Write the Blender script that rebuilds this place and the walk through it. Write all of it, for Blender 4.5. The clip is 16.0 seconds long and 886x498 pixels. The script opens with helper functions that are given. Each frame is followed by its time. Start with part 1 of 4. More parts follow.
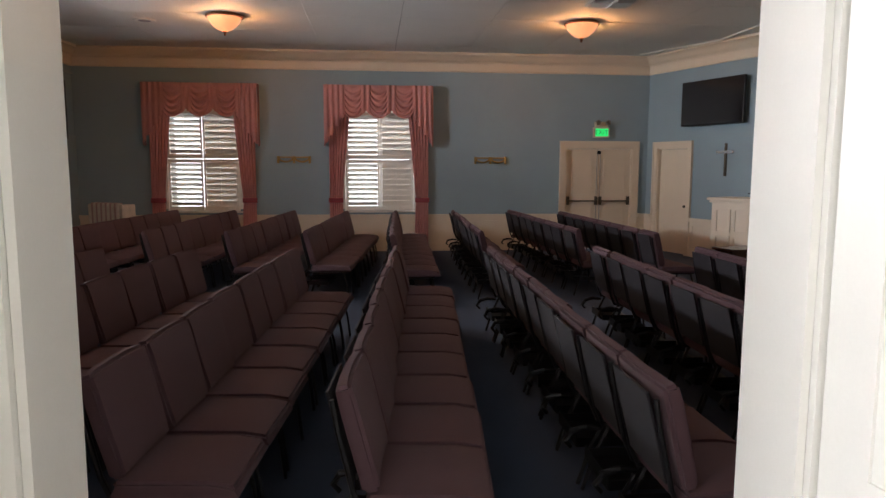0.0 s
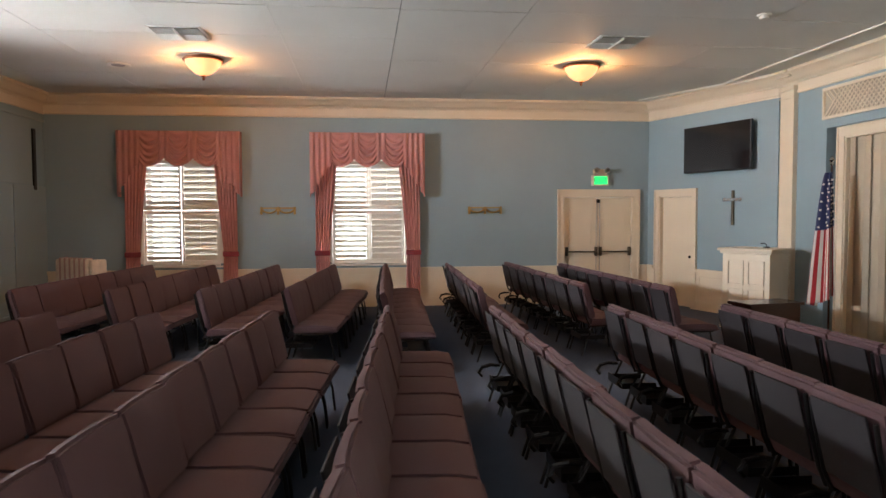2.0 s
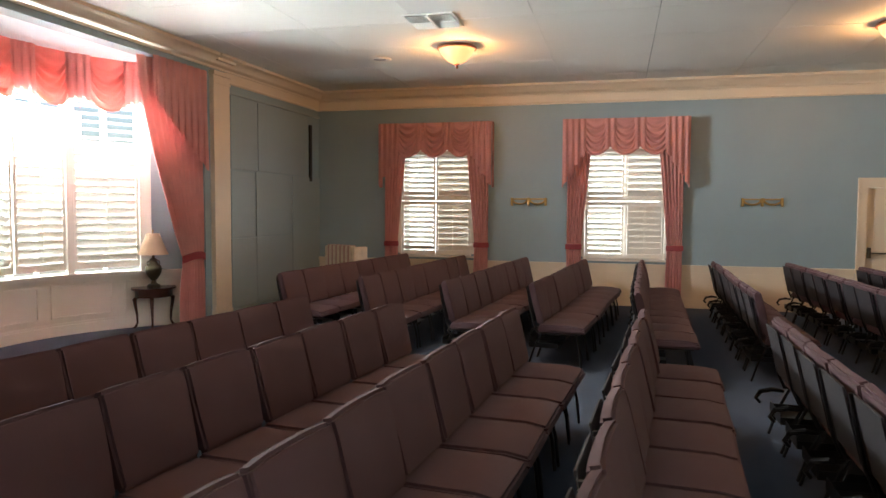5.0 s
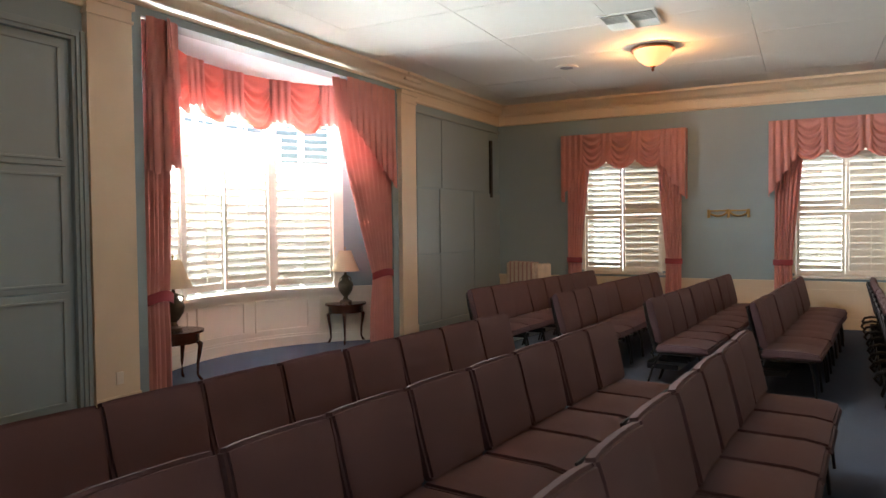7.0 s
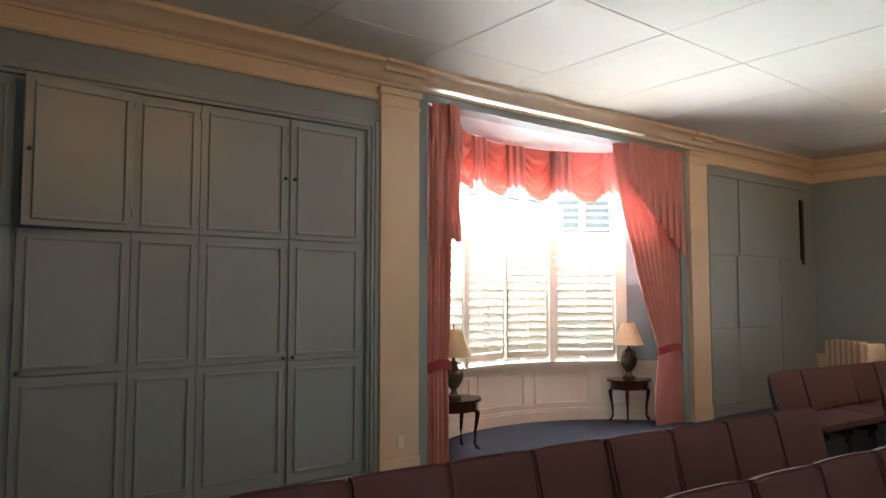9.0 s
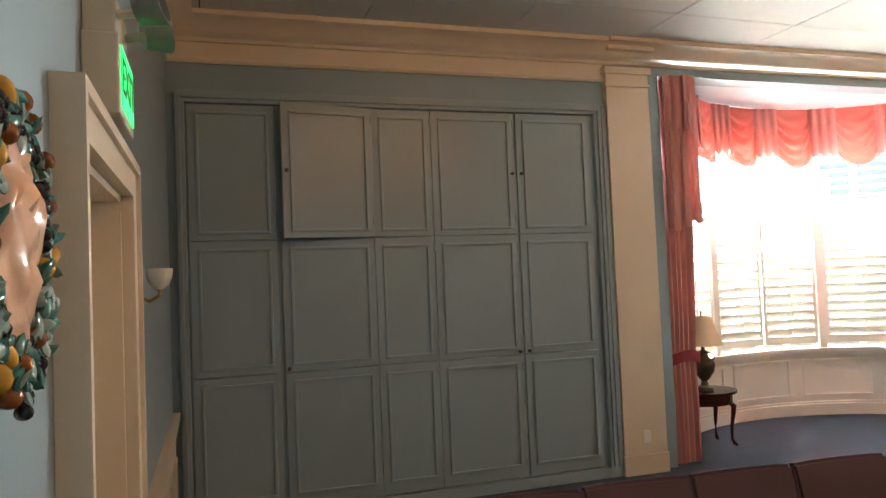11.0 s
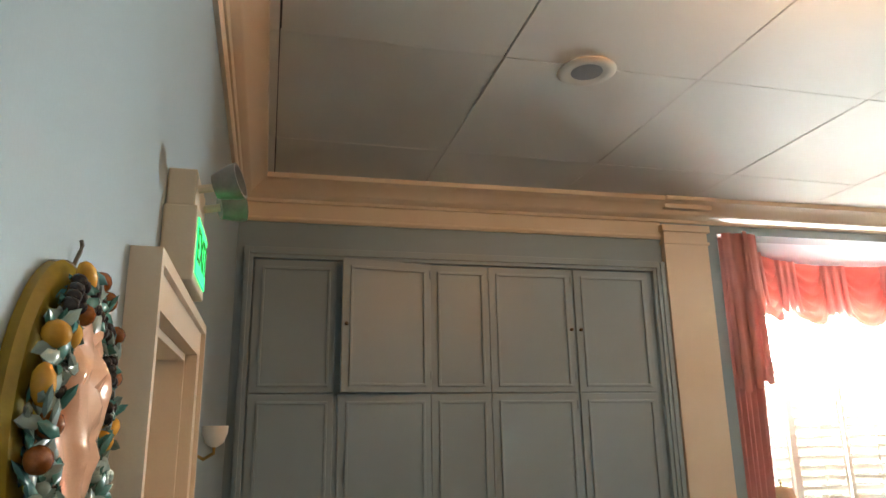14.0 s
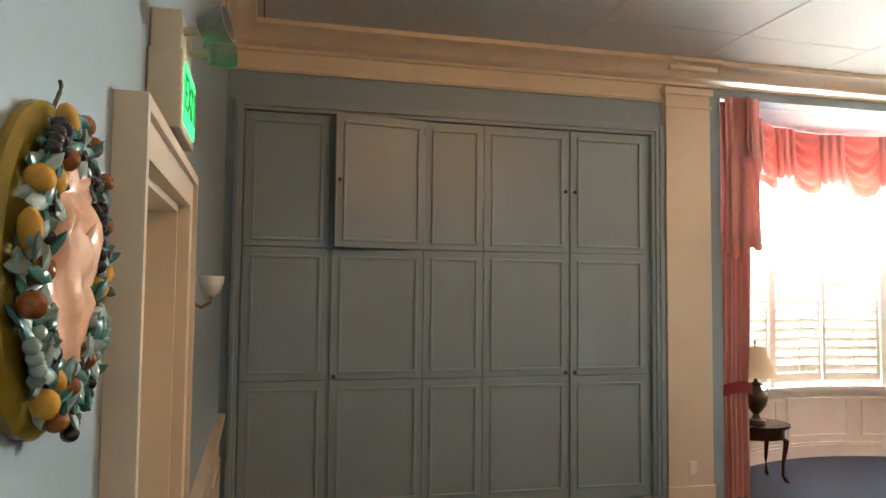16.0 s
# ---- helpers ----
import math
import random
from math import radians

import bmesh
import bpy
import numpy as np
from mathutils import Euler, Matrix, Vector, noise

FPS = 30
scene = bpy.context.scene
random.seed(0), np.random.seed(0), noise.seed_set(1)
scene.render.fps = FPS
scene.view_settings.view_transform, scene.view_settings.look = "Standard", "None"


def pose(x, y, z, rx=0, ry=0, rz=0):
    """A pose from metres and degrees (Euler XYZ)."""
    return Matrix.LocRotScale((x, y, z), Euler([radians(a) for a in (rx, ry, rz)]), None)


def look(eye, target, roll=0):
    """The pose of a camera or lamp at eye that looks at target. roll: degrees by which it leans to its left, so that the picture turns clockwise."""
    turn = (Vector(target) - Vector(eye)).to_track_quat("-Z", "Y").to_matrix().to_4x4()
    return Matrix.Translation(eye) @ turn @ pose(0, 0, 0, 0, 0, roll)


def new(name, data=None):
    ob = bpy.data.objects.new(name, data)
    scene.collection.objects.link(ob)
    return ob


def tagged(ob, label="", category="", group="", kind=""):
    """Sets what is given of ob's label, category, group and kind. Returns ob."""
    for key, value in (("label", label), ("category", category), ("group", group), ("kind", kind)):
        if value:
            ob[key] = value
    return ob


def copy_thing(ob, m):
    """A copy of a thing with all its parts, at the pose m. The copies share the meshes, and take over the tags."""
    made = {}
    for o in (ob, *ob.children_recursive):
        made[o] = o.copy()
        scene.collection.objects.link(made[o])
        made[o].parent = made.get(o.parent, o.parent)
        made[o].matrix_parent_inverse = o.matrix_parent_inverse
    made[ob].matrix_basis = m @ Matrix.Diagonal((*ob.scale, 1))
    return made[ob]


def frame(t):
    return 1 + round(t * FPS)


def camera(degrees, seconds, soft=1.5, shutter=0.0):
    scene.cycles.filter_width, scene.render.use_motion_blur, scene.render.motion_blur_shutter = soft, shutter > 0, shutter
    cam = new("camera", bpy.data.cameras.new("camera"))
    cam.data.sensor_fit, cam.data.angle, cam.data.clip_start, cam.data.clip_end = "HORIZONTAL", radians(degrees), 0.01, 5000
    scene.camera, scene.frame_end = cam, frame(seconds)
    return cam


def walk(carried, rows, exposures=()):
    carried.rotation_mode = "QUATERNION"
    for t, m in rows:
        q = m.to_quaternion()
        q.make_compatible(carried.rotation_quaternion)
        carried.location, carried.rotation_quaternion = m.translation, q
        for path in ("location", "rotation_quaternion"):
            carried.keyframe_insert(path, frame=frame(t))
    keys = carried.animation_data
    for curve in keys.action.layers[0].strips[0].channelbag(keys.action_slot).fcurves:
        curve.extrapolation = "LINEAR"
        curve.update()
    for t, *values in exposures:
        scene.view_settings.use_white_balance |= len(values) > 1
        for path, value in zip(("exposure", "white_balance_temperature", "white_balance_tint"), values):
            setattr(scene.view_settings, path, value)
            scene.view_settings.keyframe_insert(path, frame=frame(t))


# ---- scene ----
cam = camera(64.9, 16.0)
PATH = [
    (0, (-0.48, 4.004, 1.686), (-0.285, 5.981, 1.449), 0.2),
    (0.5, (-0.44, 4.225, 1.701), (-0.321, 6.214, 1.525), 0.7),
    (1, (-0.427, 4.386, 1.693), (-0.298, 6.377, 1.545), -0.3),
    (1.5, (-0.468, 4.588, 1.706), (-0.263, 6.575, 1.607), 0.1),
    (2, (-0.474, 4.764, 1.691), (-0.247, 6.749, 1.596), -0.2),
    (2.5, (-0.409, 4.935, 1.680), (-0.278, 6.928, 1.580), 0.1),
    (3, (-0.356, 5.112, 1.682), (-0.337, 7.11, 1.586), 0.1),
    (3.5, (-0.356, 5.234, 1.673), (-0.487, 7.227, 1.559), -0.3),
    (4, (-0.371, 5.285, 1.662), (-0.641, 7.263, 1.542), 0.4),
    (4.2, (-0.363, 5.298, 1.668), (-0.673, 7.27, 1.546), 0.6),
    (6.3, (-0.805, 5.572, 1.634), (-1.548, 7.428, 1.566), -0.3),
    (6.5, (-0.848, 5.585, 1.622), (-1.618, 7.430, 1.568), -0.1),
    (7, (-0.903, 5.630, 1.612), (-1.827, 7.403, 1.551), -0.6),
    (7.5, (-0.902, 5.766, 1.641), (-2.025, 7.420, 1.613), 0.2),
    (8, (-0.893, 5.856, 1.662), (-2.179, 7.387, 1.683), 0.5),
    (8.5, (-0.899, 5.907, 1.664), (-2.353, 7.278, 1.753), 0.3),
    (9, (-0.883, 5.953, 1.677), (-2.446, 7.194, 1.808), -0.0),
    (9.5, (-0.900, 6.004, 1.705), (-2.588, 7.069, 1.820), -1.1),
    (10, (-0.903, 6.049, 1.718), (-2.690, 6.941, 1.816), -2.2),
    (10.2, (-0.890, 6.062, 1.732), (-2.703, 6.902, 1.820), -2.2),
    (12.3, (-0.900, 6.083, 1.833), (-2.849, 6.496, 2.010), -1.9),
    (12.5, (-0.898, 6.083, 1.833), (-2.839, 6.508, 2.057), -1.4),
    (13, (-0.892, 6.083, 1.833), (-2.813, 6.517, 2.180), -1.2),
    (13.5, (-0.886, 6.083, 1.833), (-2.784, 6.529, 2.279), -1.1),
    (14, (-0.880, 6.083, 1.833), (-2.755, 6.554, 2.344), -0.9),
    (14.5, (-0.886, 6.083, 1.833), (-2.771, 6.586, 2.272), -0.6),
    (15, (-0.892, 6.083, 1.833), (-2.791, 6.598, 2.190), 0.0),
    (15.5, (-0.898, 6.083, 1.833), (-2.817, 6.590, 2.078), 0.4),
    (16, (-0.912, 6.083, 1.833), (-2.844, 6.587, 1.947), 0.6),
]
walk(cam, [(t, look(eye, target, roll)) for t, eye, target, roll in PATH],
     [(0, 0.75, 6250, 13), (1.0, 1.35, 6300, 12), (2.0, 1.62, 6400, 9), (4.0, 1.72, 6350, 5), (8.0, 1.65, 6450, 3), (10.0, 1.8, 6550, 3), (12.3, 2.25, 6700, 2), (16.0, 2.3, 6700, 2)])

# ---- light ----
world = bpy.data.worlds.new("sky")
scene.world = world
world.use_nodes = True
wn = world.node_tree.nodes
sky = wn.new("ShaderNodeTexSky")
sky.sky_type = "NISHITA"
sky.sun_disc = False
sky.sun_elevation = radians(52)
sky.sun_rotation = radians(-75)
world.node_tree.links.new(sky.outputs[0], wn["Background"].inputs[0])
wn["Background"].inputs[1].default_value = 0.04


def lamp(name, kind, m, power, colour=(1, 1, 1), size=1.0, size_y=None):
    data = bpy.data.lights.new(name, kind)
    data.energy, data.color = power, colour
    if kind == "AREA":
        data.size = size
        if size_y:
            data.shape, data.size_y = "RECTANGLE", size_y
    elif kind == "SUN":
        data.angle = radians(0.5)
    else:
        data.shadow_soft_size = size
    ob = new(name, data)
    ob.matrix_world = m
    return ob


lamp("sun", "SUN", look((-12, 14.5, 16.0), (0, 11.0, 0)), 3.0, (1, 0.95, 0.86))
DAY = (0.96, 0.98, 1.0)
lamp("bay_daylight", "AREA", look((-7.98, 12.15, 2.76), (0, 12.15, 2.5)), 1000, DAY, 3.5, 0.50)
lamp("window_daylight", "AREA", look((-3.73, 18.16, 1.75), (-3.73, 0, 1.2)), 18, DAY, 1.2, 1.8)
lamp("window_daylight", "AREA", look((-0.38, 18.16, 1.75), (-0.38, 0, 1.2)), 18, DAY, 1.2, 1.8)
# added hall lamp with no known source; brightens the open leaf and jamb
lamp("hall_fill", "AREA", look((-3.1, 3.9, 1.6), (3, 3.9, 1.5)), 135, (0.97, 0.98, 1.0), 2.2, 2.0)
WARM = (1.0, 0.45, 0.15)
BOWLS = ((-2.62, 14.68), (2.66, 14.6), (-2.62, 8.58), (2.66, 8.5))
for lx, ly in BOWLS:
    lamp("bulb", "POINT", pose(lx, ly, 3.70), 24 if ly > 12 else 12, WARM, 0.06)


# ---- materials ----
def mat(name, colour, rough=0.6, metal=0.0, vary=0.12, scale=3.0, bump=0.1, grain=120.0, each=0.0, stretch=(1, 1, 1), sheen=0.0, trans=0.0, spec=0.5, uneven=0.08):
    m = bpy.data.materials.new(name)
    m.use_nodes = True
    n, l = m.node_tree.nodes, m.node_tree.links
    b = n["Principled BSDF"]
    tc, mp = n.new("ShaderNodeTexCoord"), n.new("ShaderNodeMapping")
    mp.inputs["Scale"].default_value = stretch
    l.new(tc.outputs["Object"], mp.inputs[0])
    big, fine = n.new("ShaderNodeTexNoise"), n.new("ShaderNodeTexNoise")
    big.inputs["Scale"].default_value, fine.inputs["Scale"].default_value = scale, grain
    big.inputs["Detail"].default_value, fine.inputs["Detail"].default_value = 4, 3
    for x in (big, fine):
        l.new(mp.outputs[0], x.inputs["Vector"])
    add = n.new("ShaderNodeMath")
    add.operation = "MULTIPLY_ADD"
    add.inputs[1].default_value = 0.4
    l.new(fine.outputs[0], add.inputs[0])
    l.new(big.outputs[0], add.inputs[2])
    last = add
    if each:
        info = n.new("ShaderNodeObjectInfo")
        add2 = n.new("ShaderNodeMath")
        add2.operation = "MULTIPLY_ADD"
        add2.inputs[1].default_value = each
        l.new(info.outputs["Random"], add2.inputs[0])
        l.new(add.outputs[0], add2.inputs[2])
        last = add2
    ramp = n.new("ShaderNodeMapRange")
    ramp.inputs[1].default_value, ramp.inputs[2].default_value = 0.3, 1.1 + each
    ramp.inputs[3].default_value, ramp.inputs[4].default_value = 1 - vary, 1 + vary
    l.new(last.outputs[0], ramp.inputs[0])
    mix = n.new("ShaderNodeVectorMath")
    mix.operation = "SCALE"
    mix.inputs[0].default_value = colour
    l.new(ramp.outputs[0], mix.inputs[3])
    l.new(mix.outputs[0], b.inputs["Base Color"])
    rr = n.new("ShaderNodeMapRange")
    rr.inputs[3].default_value, rr.inputs[4].default_value = max(rough - uneven, 0.02), min(rough + uneven, 1)
    l.new(big.outputs[0], rr.inputs[0])
    l.new(rr.outputs[0], b.inputs["Roughness"])
    b.inputs["Metallic"].default_value = metal
    b.inputs["Specular IOR Level"].default_value = spec
    b.inputs["Sheen Weight"].default_value = sheen
    if bump:
        bp = n.new("ShaderNodeBump")
        bp.inputs["Strength"].default_value, bp.inputs["Distance"].default_value = bump, 0.004
        l.new(fine.outputs[0], bp.inputs["Height"])
        l.new(bp.outputs[0], b.inputs["Normal"])
    if trans:
        tr, ms = n.new("ShaderNodeBsdfTranslucent"), n.new("ShaderNodeMixShader")
        l.new(mix.outputs[0], tr.inputs[0])
        ms.inputs[0].default_value = trans
        l.new(b.outputs[0], ms.inputs[1])
        l.new(tr.outputs[0], ms.inputs[2])
        l.new(ms.outputs[0], n["Material Output"].inputs[0])
    return m


def glow(name, colour, strength):
    m = bpy.data.materials.new(name)
    m.use_nodes = True
    b = m.node_tree.nodes["Principled BSDF"]
    b.inputs["Base Color"].default_value = (*colour, 1)
    b.inputs["Emission Color"].default_value = (*colour, 1)
    b.inputs["Emission Strength"].default_value = strength
    return m


def clear_glass(name):
    m = bpy.data.materials.new(name)
    m.use_nodes = True
    b = m.node_tree.nodes["Principled BSDF"]
    b.inputs["Transmission Weight"].default_value = 1
    b.inputs["Roughness"].default_value = 0.02
    b.inputs["IOR"].default_value = 1.1
    return m


BLUE = mat("blue_wall_paint", (0.25, 0.345, 0.40), 0.45, vary=0.07, scale=1.2, bump=0.06)
BLUEGLOSS = mat("blue_enamel_woodwork", (0.27, 0.355, 0.40), 0.36, vary=0.07, scale=1.2, bump=0.05, uneven=0.015)
CREAM = mat("cream_trim_paint", (0.70, 0.61, 0.48), 0.38, vary=0.06, scale=2.0, bump=0.05)
WHITE = mat("white_trim_paint", (0.80, 0.78, 0.72), 0.35, vary=0.05, scale=2.0, bump=0.05)
PALEBLUE = mat("pale_blue_soffit_paint", (0.56, 0.67, 0.73), 0.5, vary=0.06, scale=1.5, bump=0.05)
CEIL = mat("ceiling_board", (0.80, 0.79, 0.74), 0.75, vary=0.06, scale=0.8, bump=0.08)
DARKGAP = mat("joint_shadow_gap", (0.12, 0.12, 0.12), 0.9)
CARPET = mat("navy_carpet", (0.030, 0.047, 0.085), 0.95, vary=0.3, scale=2.5, bump=0.9, grain=260, sheen=0.05)
HALLFLOOR = mat("hall_carpet", (0.30, 0.27, 0.24), 0.9, vary=0.2, bump=0.6)
FABRIC = mat("mauve_chair_fabric", (0.098, 0.049, 0.058), 0.85, vary=0.16, scale=5, bump=0.7, grain=330, each=0.35, sheen=0.04)
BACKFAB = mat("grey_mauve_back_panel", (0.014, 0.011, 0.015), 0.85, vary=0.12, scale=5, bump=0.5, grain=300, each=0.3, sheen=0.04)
BLACK = mat("black_metal", (0.018, 0.018, 0.02), 0.35, 0.6, bump=0.05)
CHROME = mat("bright_steel", (0.62, 0.62, 0.60), 0.2, 1.0, bump=0.02)
ROSE = mat("rose_curtain_cloth", (0.64, 0.30, 0.28), 0.75, vary=0.14, scale=4, bump=0.4, grain=220, sheen=0.15, trans=0.22)
ROSETHIN = mat("coral_swag_cloth", (0.68, 0.24, 0.21), 0.7, vary=0.12, scale=4, bump=0.3, grain=220, trans=0.22)
TIE = mat("crimson_tieback", (0.27, 0.035, 0.05), 0.6, bump=0.3)
BRASS = mat("antique_brass", (0.42, 0.29, 0.11), 0.36, 0.9, vary=0.2, scale=14)
BRONZE = mat("urn_bronze", (0.10, 0.085, 0.06), 0.4, 0.7, vary=0.3, scale=16)
MAHOG = mat("dark_mahogany", (0.05, 0.018, 0.012), 0.22, vary=0.3, scale=6, stretch=(1, 1, 6), bump=0.05)
SHADE = mat("cream_lampshade", (0.72, 0.62, 0.45), 0.8, vary=0.06, bump=0.3, trans=0.35)
AMBER = glow("amber_lit_glass", (1.0, 0.40, 0.17), 0.55)
RIM = mat("copper_lamp_rim", (0.30, 0.13, 0.06), 0.35, 0.8, vary=0.2, scale=10)
GREENLED = glow("green_exit_face", (0.03, 0.85, 0.18), 0.5)
EXITDARK = mat("exit_letters", (0.02, 0.22, 0.05), 0.5)
PLASTIC = mat("ivory_plastic", (0.62, 0.56, 0.44), 0.4, vary=0.05)
LENS = mat("clear_grey_plastic", (0.20, 0.20, 0.19), 0.3, vary=0.25, scale=30, bump=0.2, grain=90)
SCREEN = mat("tv_glass", (0.006, 0.006, 0.008), 0.12, bump=0.0)
GLASS = clear_glass("window_glass")
GREY = mat("grey_speaker_mesh", (0.30, 0.30, 0.32), 0.6, bump=0.5, grain=400)
TAN = mat("beige_folding_partition", (0.44, 0.38, 0.29), 0.6, vary=0.1, scale=2)
STRIPE = mat("striped_upholstery", (0.74, 0.66, 0.57), 0.85, vary=0.2, scale=14, bump=0.4)
PINKSTRIPE = mat("dusty_pink_stripe", (0.52, 0.34, 0.30), 0.85, bump=0.4)
RED = mat("flag_red", (0.40, 0.02, 0.03), 0.7, bump=0.2)
FLAGW = mat("flag_white", (0.70, 0.66, 0.62), 0.7, bump=0.2)
NAVY = mat("flag_navy", (0.02, 0.03, 0.10), 0.7, bump=0.2)
GREENC = mat("glazed_green_leaf", (0.05, 0.16, 0.14), 0.12, vary=0.5, scale=18, bump=0.1)
PALEC = mat("glazed_pale_leaf", (0.24, 0.34, 0.32), 0.12, vary=0.4, scale=20, bump=0.1)
YELC = mat("glazed_yellow_fruit", (0.50, 0.28, 0.04), 0.1, vary=0.3, scale=25)
ORGC = mat("glazed_brown_fruit", (0.20, 0.07, 0.018), 0.12, vary=0.6, scale=60)
DARKC = mat("glazed_dark_grape", (0.015, 0.016, 0.02), 0.08)
PINKC = mat("glazed_pink_relief", (0.66, 0.42, 0.29), 0.15, vary=0.1, scale=8)
OLIVE = mat("glazed_olive_rim", (0.27, 0.21, 0.025), 0.25, vary=0.2, scale=6)
LAWN = mat("outdoor_ground", (0.22, 0.21, 0.17), 0.9, vary=0.3, scale=0.5)


# ---- mesh helpers ----
def box(bm, x0, x1, y0, y1, z0, z1, bevel=0.0):
    v = [bm.verts.new((x, y, z)) for x in (x0, x1) for y in (y0, y1) for z in (z0, z1)]
    fs = [bm.faces.new([v[i] for i in q]) for q in ((0, 1, 3, 2), (4, 6, 7, 5), (0, 4, 5, 1), (2, 3, 7, 6), (0, 2, 6, 4), (1, 5, 7, 3))]
    if bevel:
        bmesh.ops.bevel(bm, geom=list({e for f in fs for e in f.edges}), offset=bevel, segments=2, affect="EDGES", profile=0.6)
    return bm


def boxes(*specs, bevel=0.0):
    bm = bmesh.new()
    for s in specs:
        box(bm, *s, bevel=bevel)
    return bm


def lathe(profile, seg=24, axis_at=(0, 0, 0), bm=None):
    bm = bm or bmesh.new()
    rings = []
    for r, z in profile:
        if r < 1e-5:
            rings.append([bm.verts.new((axis_at[0], axis_at[1], axis_at[2] + z))])
        else:
            rings.append([bm.verts.new((axis_at[0] + r * math.cos(2 * math.pi * i / seg), axis_at[1] + r * math.sin(2 * math.pi * i / seg), axis_at[2] + z)) for i in range(seg)])
    for a, b in zip(rings, rings[1:]):
        for i in range(seg):
            j = (i + 1) % seg
            if len(a) == 1 and len(b) > 1:
                bm.faces.new((a[0], b[j], b[i]))
            elif len(b) == 1 and len(a) > 1:
                bm.faces.new((a[i], a[j], b[0]))
            elif len(a) > 1:
                bm.faces.new((a[i], a[j], b[j], b[i]))
    return bm


def tube(points, r, seg=8, bm=None):
    bm = bm or bmesh.new()
    pts = [Vector(p) for p in points]
    rings = []
    for i, p in enumerate(pts):
        d = (pts[min(i + 1, len(pts) - 1)] - pts[max(i - 1, 0)]).normalized()
        u = d.orthogonal().normalized() if abs(d.z) > 0.95 else d.cross(Vector((0, 0, 1))).normalized()
        w = d.cross(u)
        rr = r[i] if isinstance(r, (list, tuple)) else r
        rings.append([bm.verts.new(p + rr * (math.cos(2 * math.pi * k / seg) * u + math.sin(2 * math.pi * k / seg) * w)) for k in range(seg)])
    for a, b in zip(rings, rings[1:]):
        best = min(range(seg), key=lambda s: (a[0].co - b[s].co).length)
        for k in range(seg):
            bm.faces.new((a[k], a[(k + 1) % seg], b[(k + 1 + best) % seg], b[(k + best) % seg]))
    bm.faces.new(rings[0][::-1])
    bm.faces.new(rings[-1])
    return bm


def sheet(fn, nu, nv, thick=0.006, bm=None):
    bm = bm or bmesh.new()
    g = [[bm.verts.new(fn(i / nu, j / nv)) for j in range(nv + 1)] for i in range(nu + 1)]
    fs = [bm.faces.new((g[i][j], g[i + 1][j], g[i + 1][j + 1], g[i][j + 1])) for i in range(nu) for j in range(nv)]
    if thick:
        bmesh.ops.recalc_face_normals(bm, faces=fs)
        bmesh.ops.solidify(bm, geom=fs, thickness=thick)
    return bm


def sweep(profile, pts, closed=False, bm=None):
    """profile: (distance into the room, height); the room lies to the right of the way along pts."""
    bm = bm or bmesh.new()
    P = [Vector(p) for p in pts]
    n = len(P)
    rings = []
    for i in range(n):
        a = (P[i] - P[i - 1]).normalized() if (closed or i > 0) else None
        b = (P[(i + 1) % n] - P[i]).normalized() if (closed or i < n - 1) else None
        a, b = a or b, b or a
        na, nb = Vector((a.y, -a.x)), Vector((b.y, -b.x))
        m = (na + nb).normalized()
        m /= max(m.dot(na), 0.3)
        rings.append([bm.verts.new((P[i].x + m.x * d, P[i].y + m.y * d, z)) for d, z in profile])
    k = len(profile)
    for i in range(n if closed else n - 1):
        a, b = rings[i], rings[(i + 1) % n]
        for j in range(k):
            bm.faces.new((a[j], a[(j + 1) % k], b[(j + 1) % k], b[j]))
    if not closed:
        bm.faces.new(rings[0])
        bm.faces.new(rings[-1][::-1])
    return bm


def mesh_of(bm, material, smooth=False):
    bmesh.ops.recalc_face_normals(bm, faces=bm.faces)
    me = bpy.data.meshes.new("mesh")
    bm.to_mesh(me)
    bm.free()
    me.materials.append(material)
    if smooth:
        for p in me.polygons:
            p.use_smooth = True
        me.set_sharp_from_angle(angle=radians(40))
    return me


def part(name, bm, material, parent, label="", m=None, smooth=False):
    me = bm if isinstance(bm, bpy.types.Mesh) else mesh_of(bm, material, smooth)
    ob = new(name, me)
    ob.parent = parent
    if m is not None:
        ob.matrix_basis = m
    if label:
        ob["label"] = label
    return ob


def thing(name, m, label, category, group="", kind=""):
    ob = new(name)
    ob.empty_display_size = 0.1
    ob.matrix_world = m
    return tagged(ob, label, category, group, kind)


def solid(name, bm, material, m=None, label="", category="", kind="", smooth=False):
    ob = new(name, mesh_of(bm, material, smooth))
    if m is not None:
        ob.matrix_world = m
    return tagged(ob, label, category, kind=kind)


# ---- plan: every wall's own axes run x along the wall, room side at -y ----
NY, SY, CH = 17.83, 5.80, 3.85
NORTH = pose(0, NY, 0)
SOUTH = pose(0, SY, 0, 0, 0, 180)
WEST = pose(-6.42, 5.88, 0, 0, 0, 90 - 1.72)
EAST = pose(6.0, 14.95, 0, 0, 0, -90)
NEAST = pose(5.05, NY, 0, 0, 0, -72.4)
CORNERS = [(6.0, SY), (-6.4224, SY), (-6.06, NY), (5.05, NY), (5.95, 15.0), (6.0, 14.95)]


def wall_with_holes(x0, x1, y0, y1, z0, z1, holes):
    """A wall in its own axes with openings (x0, x1, z0, z1), sorted along x."""
    bm = bmesh.new()
    at = x0
    for a, b, lo, hi in holes:
        if a > at:
            box(bm, at, a, y0, y1, z0, z1)
        if lo > z0:
            box(bm, a, b, y0, y1, z0, lo)
        if hi < z1:
            box(bm, a, b, y0, y1, hi, z1)
        at = b
    if at < x1:
        box(bm, at, x1, y0, y1, z0, z1)
    return bm


